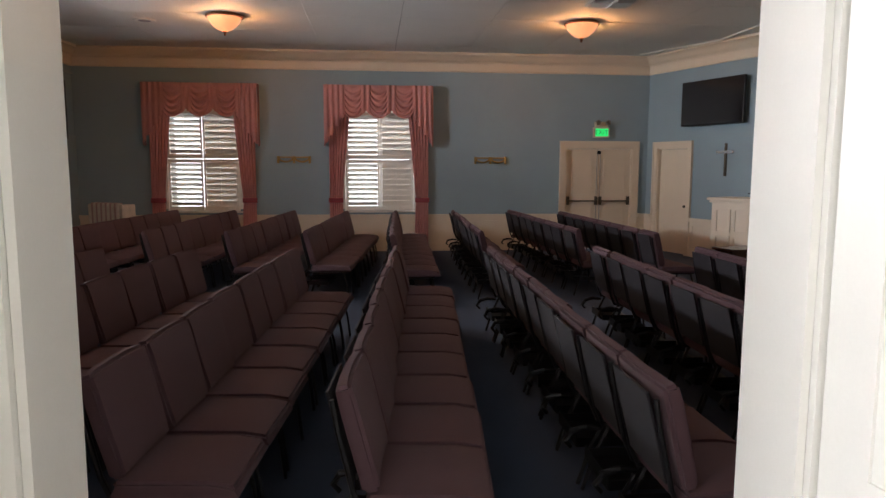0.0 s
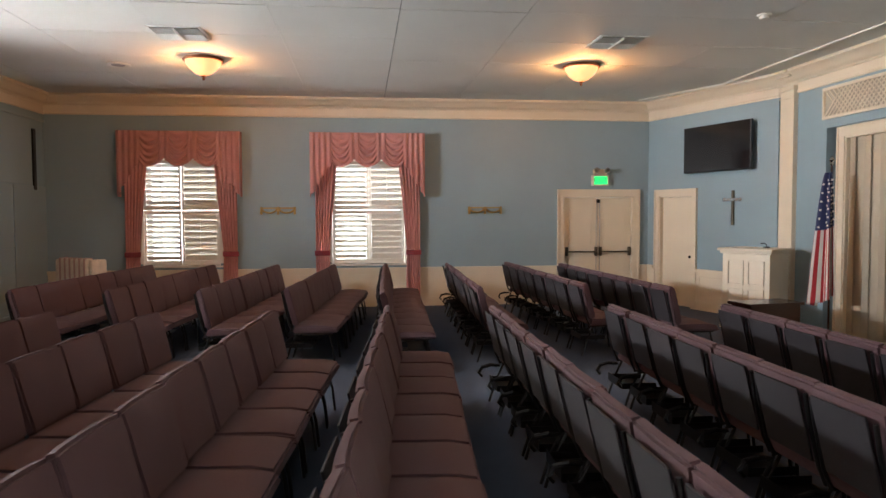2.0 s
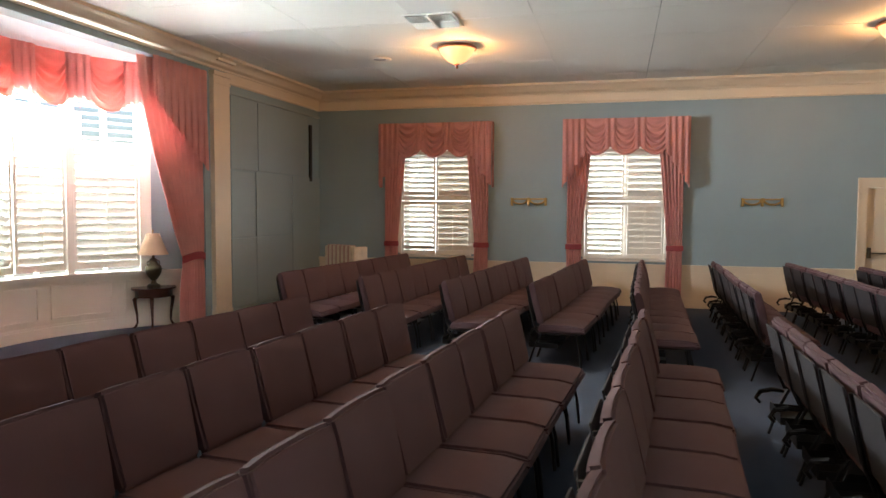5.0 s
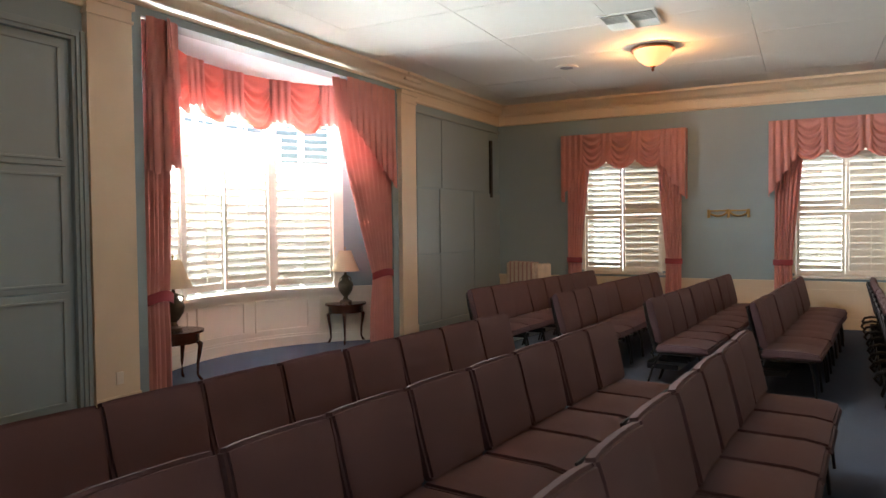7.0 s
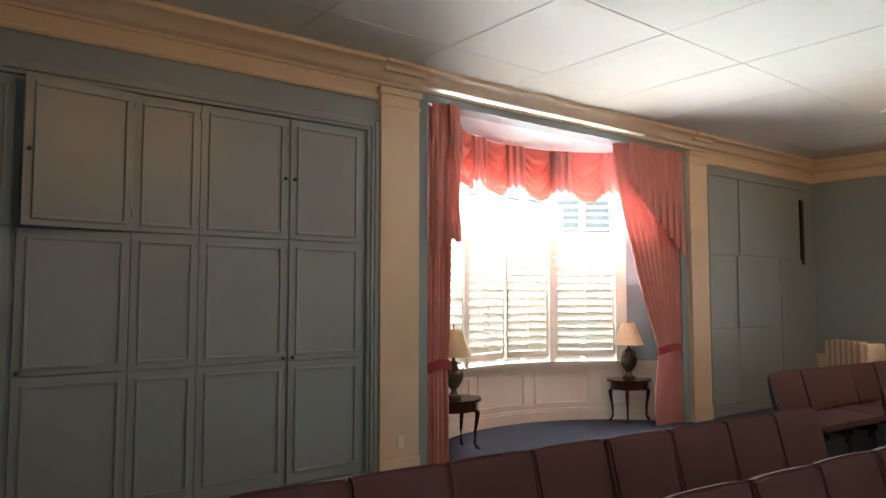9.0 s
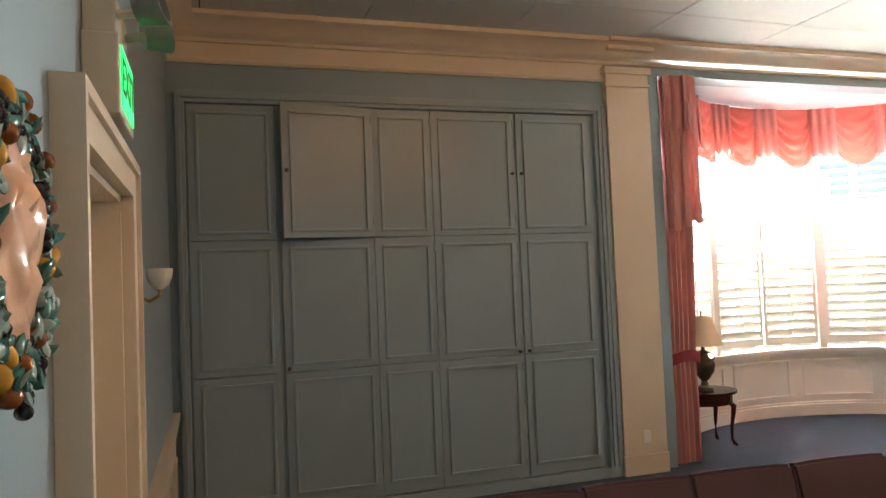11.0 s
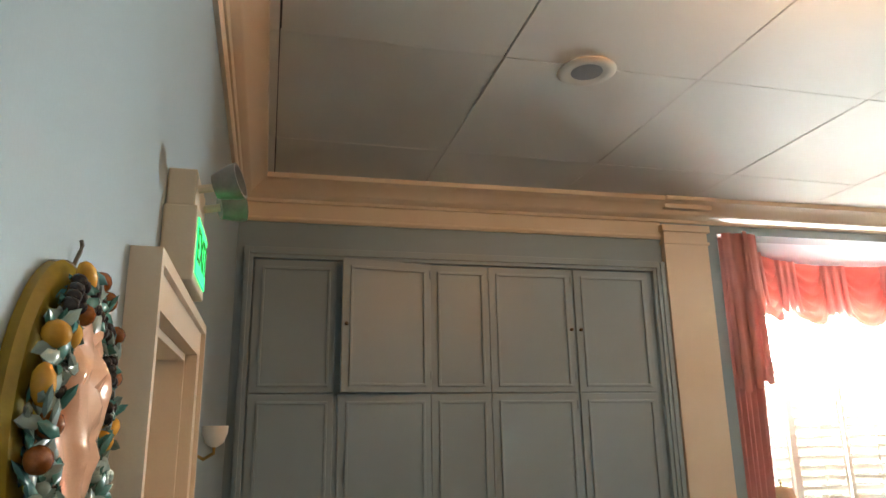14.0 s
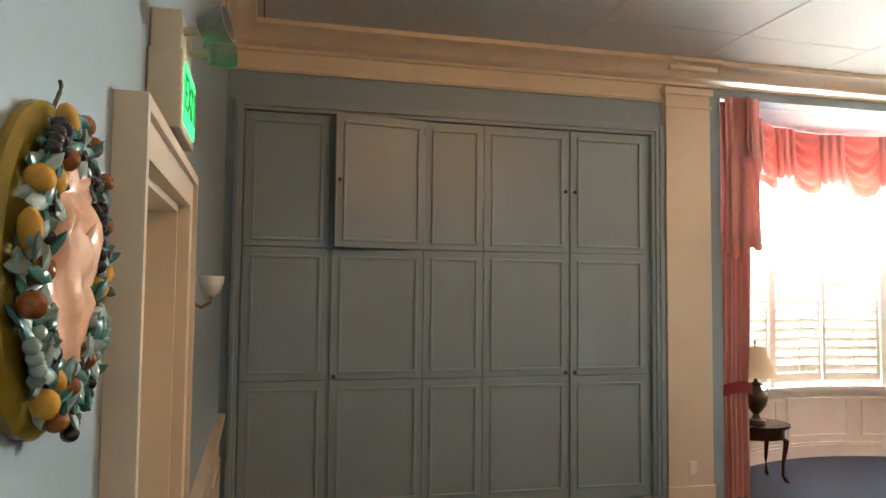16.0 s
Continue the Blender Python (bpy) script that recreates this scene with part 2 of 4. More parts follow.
WIN = [(-4.42, -3.06), (-1.06, 0.32)]
solid("wall_north", wall_with_holes(-6.6, 5.3, 0, 0.25, 0, 4.05, [(WIN[0][0], WIN[0][1], 0.80, 2.75), (WIN[1][0], WIN[1][1], 0.80, 2.75), (3.36, 4.74, 0, 2.06)]), BLUE, NORTH, "blue-grey painted plaster wall with two windows", "wall", "structure")
solid("wall_north_east", wall_with_holes(0, 2.98, 0, 0.2, 0, 4.05, [(0.33, 1.18, 0, 2.05)]), BLUE, NEAST, "angled blue-grey painted wall", "wall", "structure")
solid("wall_east", wall_with_holes(-0.05, 9.07, 0, 0.2, 0, 4.05, [(1.02, 4.6, 0, 2.90)]), BLUE, EAST, "blue-grey painted wall with a wide opening", "wall", "structure")
solid("wall_south", wall_with_holes(-6.2, 6.7, 0, 0.25, 0, 4.05, [(-0.56, 1.25, 0, 2.40), (2.46, 3.36, 0, 2.10)]), BLUE, SOUTH, "blue-grey painted wall with a wide doorway and a narrow door", "wall", "structure")
BAY0, BAY1 = 4.18, 8.32
solid("wall_west", wall_with_holes(-0.2, 12.0, 0, 0.22, 0, 4.05, [(BAY0, BAY1, 0, 3.58)]), BLUE, WEST, "blue-grey panelled wall with a wide bay opening", "wall", "structure")

bm = bmesh.new()
box(bm, -10, 8, 5.54, 18.4, -0.2, 0)
solid("floor", bm, CARPET, None, "dark navy carpet, worn grey in the aisle", "carpet", "structure")

# ceiling boards with open joints
bm = bmesh.new()
ys = [SY - 0.3] + [7.28 + 1.22 * k for k in range(-1, 9)] + [NY + 0.3]
xs = [-8.0, -6.89] + [-5.53 + 1.365 * k for k in range(9)] + [8.0]
rnd = random.Random(4)
for i in range(len(xs) - 1):
    for j in range(len(ys) - 1):
        if xs[i + 1] < -6.7:
            continue
        g, h = rnd.choice((0.001, 0.003, 0.006)), rnd.choice((0.003, 0.005, 0.008))
        dz = rnd.uniform(0, 0.004)
        box(bm, xs[i] + g, xs[i + 1] - g, ys[j] + h, ys[j + 1] - h, CH + dz, CH + 0.02)
solid("ceiling", bm, CEIL, None, "off-white ceiling boards with thin dark joints", "ceiling", "structure")
solid("ceiling_backing", boxes((-6.9, 6.6, 5.5, 18.2, CH + 0.024, CH + 0.12)), DARKGAP, None, "dark void above the ceiling boards", "ceiling", "structure")

CROWN = [(0, 3.66), (0.03, 3.66), (0.04, 3.685), (0.08, 3.705), (0.095, 3.73), (0.15, 3.775), (0.19, 3.805), (0.205, 3.81), (0.21, 3.848), (0, 3.848)]
solid("crown_moulding", sweep(CROWN, CORNERS, True), CREAM, None, "cream stepped crown moulding round the room", "moulding", "structure", True)
FRIEZE = [(0, 3.50), (0.022, 3.50), (0.03, 3.52), (0.022, 3.54), (0.018, 3.657), (0, 3.657)]
u = Vector((0.03, 1)).normalized()
wp = lambda s: (-6.42 + u.x * s, 5.88 + u.y * s)
solid("trim", sweep(FRIEZE, [wp(8.85), CORNERS[2], CORNERS[3], CORNERS[4], CORNERS[5], CORNERS[0], CORNERS[1], wp(3.6)]), CREAM, None, "cream frieze board under the crown moulding", "moulding", "structure")


# wainscot, chair rail and base on the north walls
def wainscot(m, spans, top=0.73):
    for a, b in spans:
        holder = solid("wainscot", boxes((a, b, -0.018, 0.0, 0.0, top)), CREAM, m, "cream painted wainscot with raised panel mouldings", "wainscot", "structure")
        part("chair_rail", boxes((a, b, -0.055, -0.0185, top - 0.045, top), (a, b, -0.04, -0.0185, top - 0.075, top - 0.045)), CREAM, holder)
        part("base_board", boxes((a, b, -0.035, -0.0185, 0, 0.14), (a, b, -0.028, -0.0185, 0.14, 0.165)), CREAM, holder)
        n = max(1, round((b - a) / 0.85))
        w = (b - a) / n
        for k in range(n):
            x0, x1 = a + k * w + 0.07, a + (k + 1) * w - 0.07
            if x1 - x0 < 0.08:
                continue
            t = 0.022
            part("panel_moulding", boxes((x0, x1, -0.03, -0.0185, 0.22, 0.22 + t), (x0, x1, -0.03, -0.0185, 0.60 - t, 0.60), (x0, x0 + t, -0.03, -0.0185, 0.22 + t, 0.60 - t), (x1 - t, x1, -0.03, -0.0185, 0.22 + t, 0.60 - t)), CREAM, holder)


wainscot(NORTH, [(-6.05, 3.22), (4.88, 5.03)])
wainscot(NEAST, [(0.0, 0.19), (1.30, 2.96)])
wainscot(SOUTH, [(-5.9, -0.70), (1.40, 2.34), (3.48, 6.35)], 0.9)


# ---- doors ----
def casing(holder, x0, x1, z1, w=0.12, proud=0.03, material=CREAM, depth=0.25):
    part("casing", boxes((x0 - w, x0, -proud, -0.001, 0, z1 + w), (x1, x1 + w, -proud, -0.001, 0, z1 + w), (x0, x1, -proud, -0.001, z1, z1 + w)), material, holder)
    part("casing_bead", boxes((x0 - w, x0 - w + 0.03, -proud - 0.014, -proud, 0, z1 + w), (x1 + w - 0.03, x1 + w, -proud - 0.014, -proud, 0, z1 + w), (x0 - w + 0.03, x1 + w - 0.03, -proud - 0.014, -proud, z1 + w - 0.03, z1 + w)), material, holder)
    part("jamb", boxes((x0, x0 + 0.022, -0.012, depth, 0, z1), (x1 - 0.022, x1, -0.012, depth, 0, z1), (x0 + 0.022, x1 - 0.022, -0.012, depth, z1 - 0.022, z1)), material, holder)


def leaf(holder, x0, x1, z1, y, rows, material=CREAM, name="door_leaf", back=0.042):
    lf = part(name, boxes((x0, x1, y, y + back, 0.012, z1)), material, holder)
    for lo, hi in rows:
        a, b, t = x0 + 0.11, x1 - 0.11, 0.02
        for yy, y2 in ((y - 0.010, y - 0.0005), (y + back + 0.0005, y + back + 0.010)):
            part("panel_moulding", boxes((a, b, yy, y2, lo, lo + t), (a, b, yy, y2, hi - t, hi), (a, a + t, yy, y2, lo + t, hi - t), (b - t, b, yy, y2, lo + t, hi - t)), material, lf)
    return lf


d = thing("door_1", NORTH, "closed cream double door with dark bronze panic bars", "door", kind="structure")
casing(d, 3.36, 4.74, 2.06, 0.13)
for a, b in ((3.385, 4.046), (4.054, 4.715)):
    lf = leaf(d, a, b, 2.03, 0.05, [(0.22, 0.82), (1.10, 1.86)])
    part("panic_bar", tube([(a + 0.05, -0.02, 0.99), (b - 0.05, -0.02, 0.99)], 0.014), BRONZE, lf, "dark bronze push bar")
    for e in (a + 0.04, b - 0.04):
        part("bar_bracket", boxes((e - 0.022, e + 0.022, -0.03, 0.049, 0.91, 1.08), bevel=0.006), BRONZE, lf)
    part("closer_bracket", boxes(((b if a < 3.9 else a) - 0.03, (b if a < 3.9 else a) + 0.03, 0.0, 0.049, 1.93, 2.0), bevel=0.005), BLACK, lf)
    s = b - 0.03 if a < 3.9 else a + 0.03
    part("vertical_rod", tube([(s, 0.03, 0.06), (s, 0.03, 1.95)], 0.006), GREY, lf)

d = thing("door_2", NEAST, "closed plain cream door with a dark knob", "door", kind="structure")
casing(d, 0.33, 1.18, 2.05, 0.12, depth=0.2)
lf = leaf(d, 0.355, 1.155, 2.02, 0.06, [])
part("knob", lathe([(0, 0.06), (0.02, 0.055), (0.028, 0.035), (0.02, 0.015), (0.01, 0.012), (0.01, 0.0), (0, 0)], 14), BLACK, lf, "dark round knob", pose(1.09, 0.059, 0.93, 90), True)

d = thing("door_3", SOUTH, "wide white cased doorway to the hall, leaves open", "door", kind="structure")
casing(d, -0.56, 1.25, 2.40, 0.12, 0.02, WHITE, depth=0.262)
part("hall_casing", boxes((-0.68, -0.562, 0.252, 0.285, 0, 2.52), (1.252, 1.37, 0.252, 0.285, 0, 2.52), (-0.562, 1.252, 0.252, 0.285, 2.402, 2.52)), WHITE, d)
for hx in (-0.62, 1.30):
    hinge = part("open_leaf", boxes((0, 0.045, 0.0, 0.84, 0.012, 2.37)), WHITE, d, "white panelled leaf folded back", pose(hx, 0.29, 0, 0, 0, 6 if hx < 0 else -6))
    for lo, hi in ((0.2, 0.78), (0.98, 2.1)):
        for x0, x1 in ((-0.009, -0.0005), (0.0455, 0.054)):
            t = 0.025
            part("panel_moulding", boxes((x0, x1, 0.13, 0.75, lo, lo + t), (x0, x1, 0.13, 0.75, hi - t, hi), (x0, x1, 0.13, 0.13 + t, lo + t, hi - t), (x0, x1, 0.75 - t, 0.75, lo + t, hi - t)), WHITE, hinge)
    for z in (0.3, 1.15, 2.0):
        part("hinge", tube([(0.02, -0.005, z), (0.02, -0.005, z + 0.11)], 0.008), PLASTIC, hinge)

d = thing("door_4", SOUTH, "cream cased doorway beside the closet wall", "door", kind="structure")
casing(d, 2.46, 3.36, 2.10, 0.11, 0.05, depth=0.25)
leaf(d, 2.485, 3.335, 2.07, 0.20, [(0.25, 0.95), (1.1, 1.95)])

# ---- hall outside the doorway ----
solid("hall_floor", boxes((-3.2, 3.2, 1.2, 5.536, -0.2, 0)), HALLFLOOR, None, "plain hall carpet", "carpet", "structure")
# the opening in the west wall is unseen, added behind the hall lamp
solid("hall_wall_west", boxes((-3.3, -3.2, 1.2, 2.8, 0, 2.8), (-3.3, -3.2, 5.0, 5.54, 0, 2.8), (-3.3, -3.2, 2.8, 5.0, 0, 0.6), (-3.3, -3.2, 2.8, 5.0, 2.6, 2.8)), WHITE, None, "white hall wall", "wall", "structure")
solid("hall_wall_east", boxes((3.2, 3.3, 1.2, 5.54, 0, 2.8)), WHITE, None, "white hall wall", "wall", "structure")
solid("hall_wall_south", boxes((-3.3, 3.3, 0, 0.1, 0, 2.8)), WHITE, pose(0, 1.1, 0), "plain white hall wall", "wall", "structure")
solid("hall_ceiling", boxes((-3.3, 3.3, 1.1, 5.54, 2.8, 2.9)), WHITE, None, "white hall ceiling", "ceiling", "structure")
# ---- west wall: pilasters, closet, bay ----
def pilaster(m, x0, x1, proud=0.07, top=3.60):
    p = solid("pilaster", boxes((x0, x1, -proud, -0.001, 0.0, top)), CREAM, m, "cream painted flat pilaster", "pilaster", "structure")
    part("capital", boxes((x0 - 0.012, x1 + 0.012, -proud - 0.014, -0.001, 3.445, 3.47), (x0 - 0.02, x1 + 0.02, -proud - 0.025, -0.001, 3.56, 3.62)), CREAM, p)
    part("crown_return", boxes((x0 - 0.03, x1 + 0.03, -0.24, -0.02, 3.808, 3.846), (x0 - 0.02, x1 + 0.02, -0.17, -0.02, 3.75, 3.808), bevel=0.01), CREAM, p)
    part("plinth", boxes((x0 - 0.008, x1 + 0.008, -proud - 0.012, -0.001, 0, 0.17)), CREAM, p)
    return p


P1 = pilaster(WEST, 3.60, 4.03)
part("outlet_plate", boxes((3.79, 3.86, -0.078, -0.0715, 0.27, 0.38), bevel=0.002), WHITE, P1, "white outlet plate")
pilaster(WEST, 8.46, 8.86)
pilaster(EAST, 0.02, 0.36)

cl = thing("built_in_closet", WEST, "floor-to-frieze blue-grey panelled closet, one upper door ajar", "closet")
COLS = [(0.06, 0.70), (0.73, 1.46), (1.46, 1.96), (1.96, 2.70), (2.72, 3.42)]
part("outer_frame", boxes((-0.02, 0.05, -0.05, -0.001, 0.0, 3.28), (3.47, 3.595, -0.05, -0.001, 0.0, 3.28), (0.05, 3.47, -0.05, -0.001, 3.19, 3.28), (0.05, 3.47, -0.05, -0.001, 0.0, 0.09), bevel=0.004), BLUEGLOSS, cl)
part("frame_bead", boxes((3.50, 3.52, -0.072, -0.0505, 0.1, 3.24), (3.545, 3.56, -0.065, -0.0505, 0.1, 3.27), (0.03, 3.50, -0.072, -0.0505, 3.22, 3.24), (0.0, 0.02, -0.07, -0.0505, 0.1, 3.24)), BLUEGLOSS, cl)
ROWS_Z = [(0.10, 1.115), (1.125, 2.135), (2.145, 3.18)]
for ci, (a, b) in enumerate(COLS):
    for ri, (lo, hi) in enumerate(ROWS_Z):
        ajar = ci == 1 and ri == 2
        w = b - a - 0.004
        m = pose(b, -0.03, 0, 0, 0, 8.0) if ajar else pose(b, -0.012 if ajar else -0.001, 0)
        dr = part("door", boxes((-w, 0, -0.024, 0.0, lo, hi), bevel=0.003), BLUEGLOSS, cl, "upper door standing ajar" if ajar else "", m)
        fx0, fx1, t = -w + 0.06, -0.045, 0.022
        z0, z1 = lo + (0.09 if ri == 0 else 0.045), hi - 0.055
        part("panel_moulding", boxes((fx0, fx1, -0.042, -0.0245, z0, z0 + t), (fx0, fx1, -0.042, -0.0245, z1 - t, z1), (fx0, fx0 + t, -0.042, -0.0245, z0 + t, z1 - t), (fx1 - t, fx1, -0.042, -0.0245, z0 + t, z1 - t), bevel=0.004), BLUEGLOSS, dr)
        if ri in (1, 2) and ci in (1, 3, 4):
            kx = -w + 0.03 if ci in (1, 4) else -0.03
            kz = 1.15 if ri == 1 else 2.66
            part("knob", lathe([(0, 0.045), (0.012, 0.042), (0.016, 0.03), (0.008, 0.015), (0.008, 0)], 12), BRONZE, dr, "small dark brass knob", pose(kx, -0.0245, kz, 90), True)
        if ci in (2, 3) or ajar:
            for z in (lo + 0.1, hi - 0.12):
                part("hinge", tube([(-0.004, -0.028, z), (-0.004, -0.028, z + 0.06)], 0.006, 6), BLUEGLOSS, dr)

# panelling on the wall north of the bay
pn = thing("wall_panelling", WEST, "blue-grey painted panel doors flush in the wall", "panelling", kind="structure")
for a, b, lo, hi in ((8.96, 9.66, 0.14, 1.19), (9.67, 10.86, 0.14, 1.19), (8.96, 9.62, 1.21, 2.21), (9.67, 10.86, 1.21, 2.23), (10.88, 11.98, 0.14, 2.23), (8.96, 9.72, 2.25, 3.34), (9.74, 11.46, 2.25, 3.34)):
    d = part("panel", boxes((a, b, -0.02, -0.001, lo, hi), bevel=0.003), BLUEGLOSS, pn)
part("cornice_bead", boxes((8.90, 11.98, -0.03, -0.001, 3.36, 3.40)), BLUEGLOSS, pn)
part("base_board", boxes((8.90, 11.98, -0.03, -0.001, 0.0, 0.12)), BLUEGLOSS, pn)
part("dark_slot", boxes((11.54, 11.63, -0.03, -0.001, 2.16, 3.20)), BLACK, pn, "tall narrow dark speaker slot")

# bay: bow-shaped wall below the sill, soffit and shutters, in the west wall's axes
CX, CR, CY = (BAY0 + BAY1) / 2, 2.46, -1.16


def arc(a, r=CR):
    return (CX + r * math.sin(a), CY + r * math.cos(a))


AMAX = math.asin((BAY1 - BAY0) / 2 / CR) - 0.02
NSEG = 40


def curved(r0, r1, z0, z1, a0=-AMAX, a1=AMAX, n=NSEG, bm=None):
    bm = bm or bmesh.new()
    rows = []
    for k in range(n + 1):
        a = a0 + (a1 - a0) * k / n
        rows.append([bm.verts.new((*arc(a, r), z)) for r, z in ((r0, z0), (r1, z0), (r1, z1), (r0, z1))])
    for p, q in zip(rows, rows[1:]):
        for j in range(4):
            bm.faces.new((p[j], p[(j + 1) % 4], q[(j + 1) % 4], q[j]))
    bm.faces.new(rows[0])
    bm.faces.new(rows[-1][::-1])
    return bm


bay = solid("bay_apron", curved(CR, CR + 0.15, 0, 0.75), WHITE, WEST, "white curved wainscot under the bay window", "wainscot", "structure", True)
part("bay_base_board", curved(CR - 0.03, CR - 0.001, 0, 0.13), WHITE, bay, smooth=True)
part("bay_base_cap", curved(CR - 0.018, CR - 0.001, 0.131, 0.16), WHITE, bay, smooth=True)
part("window_sill", curved(CR - 0.09, CR + 0.15, 0.751, 0.79), WHITE, bay, smooth=True)
part("sill_bead", curved(CR - 0.035, CR - 0.001, 0.70, 0.75), WHITE, bay, smooth=True)
NP = 5
for k in range(NP):
    a0 = -AMAX + 2 * AMAX * (k + 0.08) / NP
    a1 = -AMAX + 2 * AMAX * (k + 0.92) / NP
    e = 0.012
    bmp = curved(CR - 0.02, CR - 0.0012, 0.22, 0.245, a0, a1, 8)
    curved(CR - 0.02, CR - 0.0012, 0.63, 0.655, a0, a1, 8, bmp)
    curved(CR - 0.02, CR - 0.0012, 0.2455, 0.6295, a0, a0 + e, 1, bmp)
    curved(CR - 0.02, CR - 0.0012, 0.2455, 0.6295, a1 - e, a1, 1, bmp)
    part("panel_moulding", bmp, WHITE, bay)
solid("bay_head", curved(CR, CR + 0.15, 3.12, 3.68), WHITE, WEST, "white curved head over the bay shutters", "wall", "structure", True)
bm = bmesh.new()
for k in range(NSEG):
    p, q = arc(-AMAX + 2 * AMAX * k / NSEG, CR - 0.002), arc(-AMAX + 2 * AMAX * (k + 1) / NSEG, CR - 0.002)
    if min(p[1], q[1]) > 0.25:
        lo = [bm.verts.new((x, y, 3.582)) for x, y in ((p[0], 0.221), (q[0], 0.221), q, p)]
        hi = [bm.verts.new((v.co.x, v.co.y, 3.66)) for v in lo]
        bm.faces.new(lo)
        bm.faces.new(hi[::-1])
        for i in range(4):
            bm.faces.new((lo[i], hi[i], hi[(i + 1) % 4], lo[(i + 1) % 4]))
solid("bay_ceiling", bm, PALEBLUE, WEST, "pale blue flat bay soffit", "ceiling", "structure")
for s in (-1, 1):
    x = CX + s * ((BAY1 - BAY0) / 2 + 0.0)
    a, b = (x - 0.02, x + 0.02)
    solid("bay_return", boxes((a - 0.06, a + 0.02, 0.22, 0.42, 0, 3.6) if s < 0 else (b - 0.02, b + 0.06, 0.22, 0.42, 0, 3.6)), WHITE, WEST, "white side of the bay opening", "wall", "structure")


def shutter(holder, m, w, z0, z1, mid, tilt_top, tilt_low, pitch=0.075, depth=0.066, name="shutter"):
    """A louvred shutter panel in its own axes, from x 0 to w, face at y 0."""
    st = 0.042
    rails = [(0.001, w - 0.001, 0, 0.028, z0, z0 + 0.085), (0.001, w - 0.001, 0, 0.028, z1 - 0.07, z1)]
    if mid:
        rails.append((st, w - st, 0, 0.028, mid - 0.03, mid + 0.03))
    rails += [(0.001, st, 0, 0.028, z0 + 0.085, z1 - 0.07), (w - st, w - 0.001, 0, 0.028, z0 + 0.085, z1 - 0.07)]
    fr = part("shutter_frame", boxes(*rails), WHITE, holder, m=m)
    spans = [(z0 + 0.085, mid - 0.03, tilt_low), (mid + 0.03, z1 - 0.07, tilt_top)] if mid else [(z0 + 0.085, z1 - 0.07, tilt_low)]
    me = mesh_of(boxes((st + 0.002, w - st - 0.002, -depth / 2, depth / 2, -0.004, 0.004), bevel=0.003), WHITE)
    for lo, hi, tilt in spans:
        n = max(1, int((hi - lo) / pitch))
        for k in range(n):
            z = lo + (hi - lo) * (k + 0.5) / n
            part("slat", me, WHITE, fr, m=pose(0, 0.014, z, tilt + rnd.uniform(-2, 2)))
        part("tilt_rod", boxes((w / 2 - 0.005, w / 2 + 0.005, -0.036, -0.026, lo + 0.03, hi - 0.03)), WHITE, fr)
    return fr


bw = thing("window_3", WEST, "white louvred shutters round the bow window, sunlit", "window", kind="structure")
ang = lambda x: math.asin((x - CX) / CR)
PANELS = [(4.83, 5.56, -60), (5.64, 6.335, -57), (6.345, 7.02, -58), (7.10, 7.84, -60)]
for x0, x1, tilt in PANELS:
    p, q = Vector(arc(ang(x0), CR - 0.01)), Vector(arc(ang(x1), CR - 0.01))
    dvec = q - p
    w = dvec.length
    m = pose(p.x, p.y, 0, 0, 0, math.degrees(math.atan2(dvec.y, dvec.x)))
    shutter(bw, m @ pose(0.004, 0, 0), w - 0.008, 0.845, 3.11, 2.50, -8, tilt, 0.098, 0.105)
    gl = part("pane", boxes((0.03, w - 0.03, 0.10, 0.105, 0.8, 3.12)), GLASS, bw, m=m)
    gl.visible_shadow = False
    part("mullion", boxes((-0.03, 0.03, 0.09, 0.14, 0.792, 3.118), (w / 2 - 0.02, w / 2 + 0.02, 0.09, 0.14, 0.792, 3.118), (0.03, w / 2 - 0.02, 0.09, 0.14, 1.95, 2.00)), WHITE, bw, m=m)
for x0, x1 in ((4.72, 4.83), (5.56, 5.64), (7.02, 7.10), (7.84, 7.95)):
    part("shutter_post", curved(CR - 0.035, CR + 0.03, 0.791, 3.119, ang(x0), ang(x1), 2), WHITE, bw)
for a0, a1 in ((-AMAX, ang(4.72)), (ang(7.95), AMAX)):
    solid("bay_side_wall", curved(CR - 0.012, CR + 0.15, 0.791, 3.119, a0, a1, 8), BLUE, WEST, "blue-grey painted wall beside the bay shutters", "wall", "structure", True)

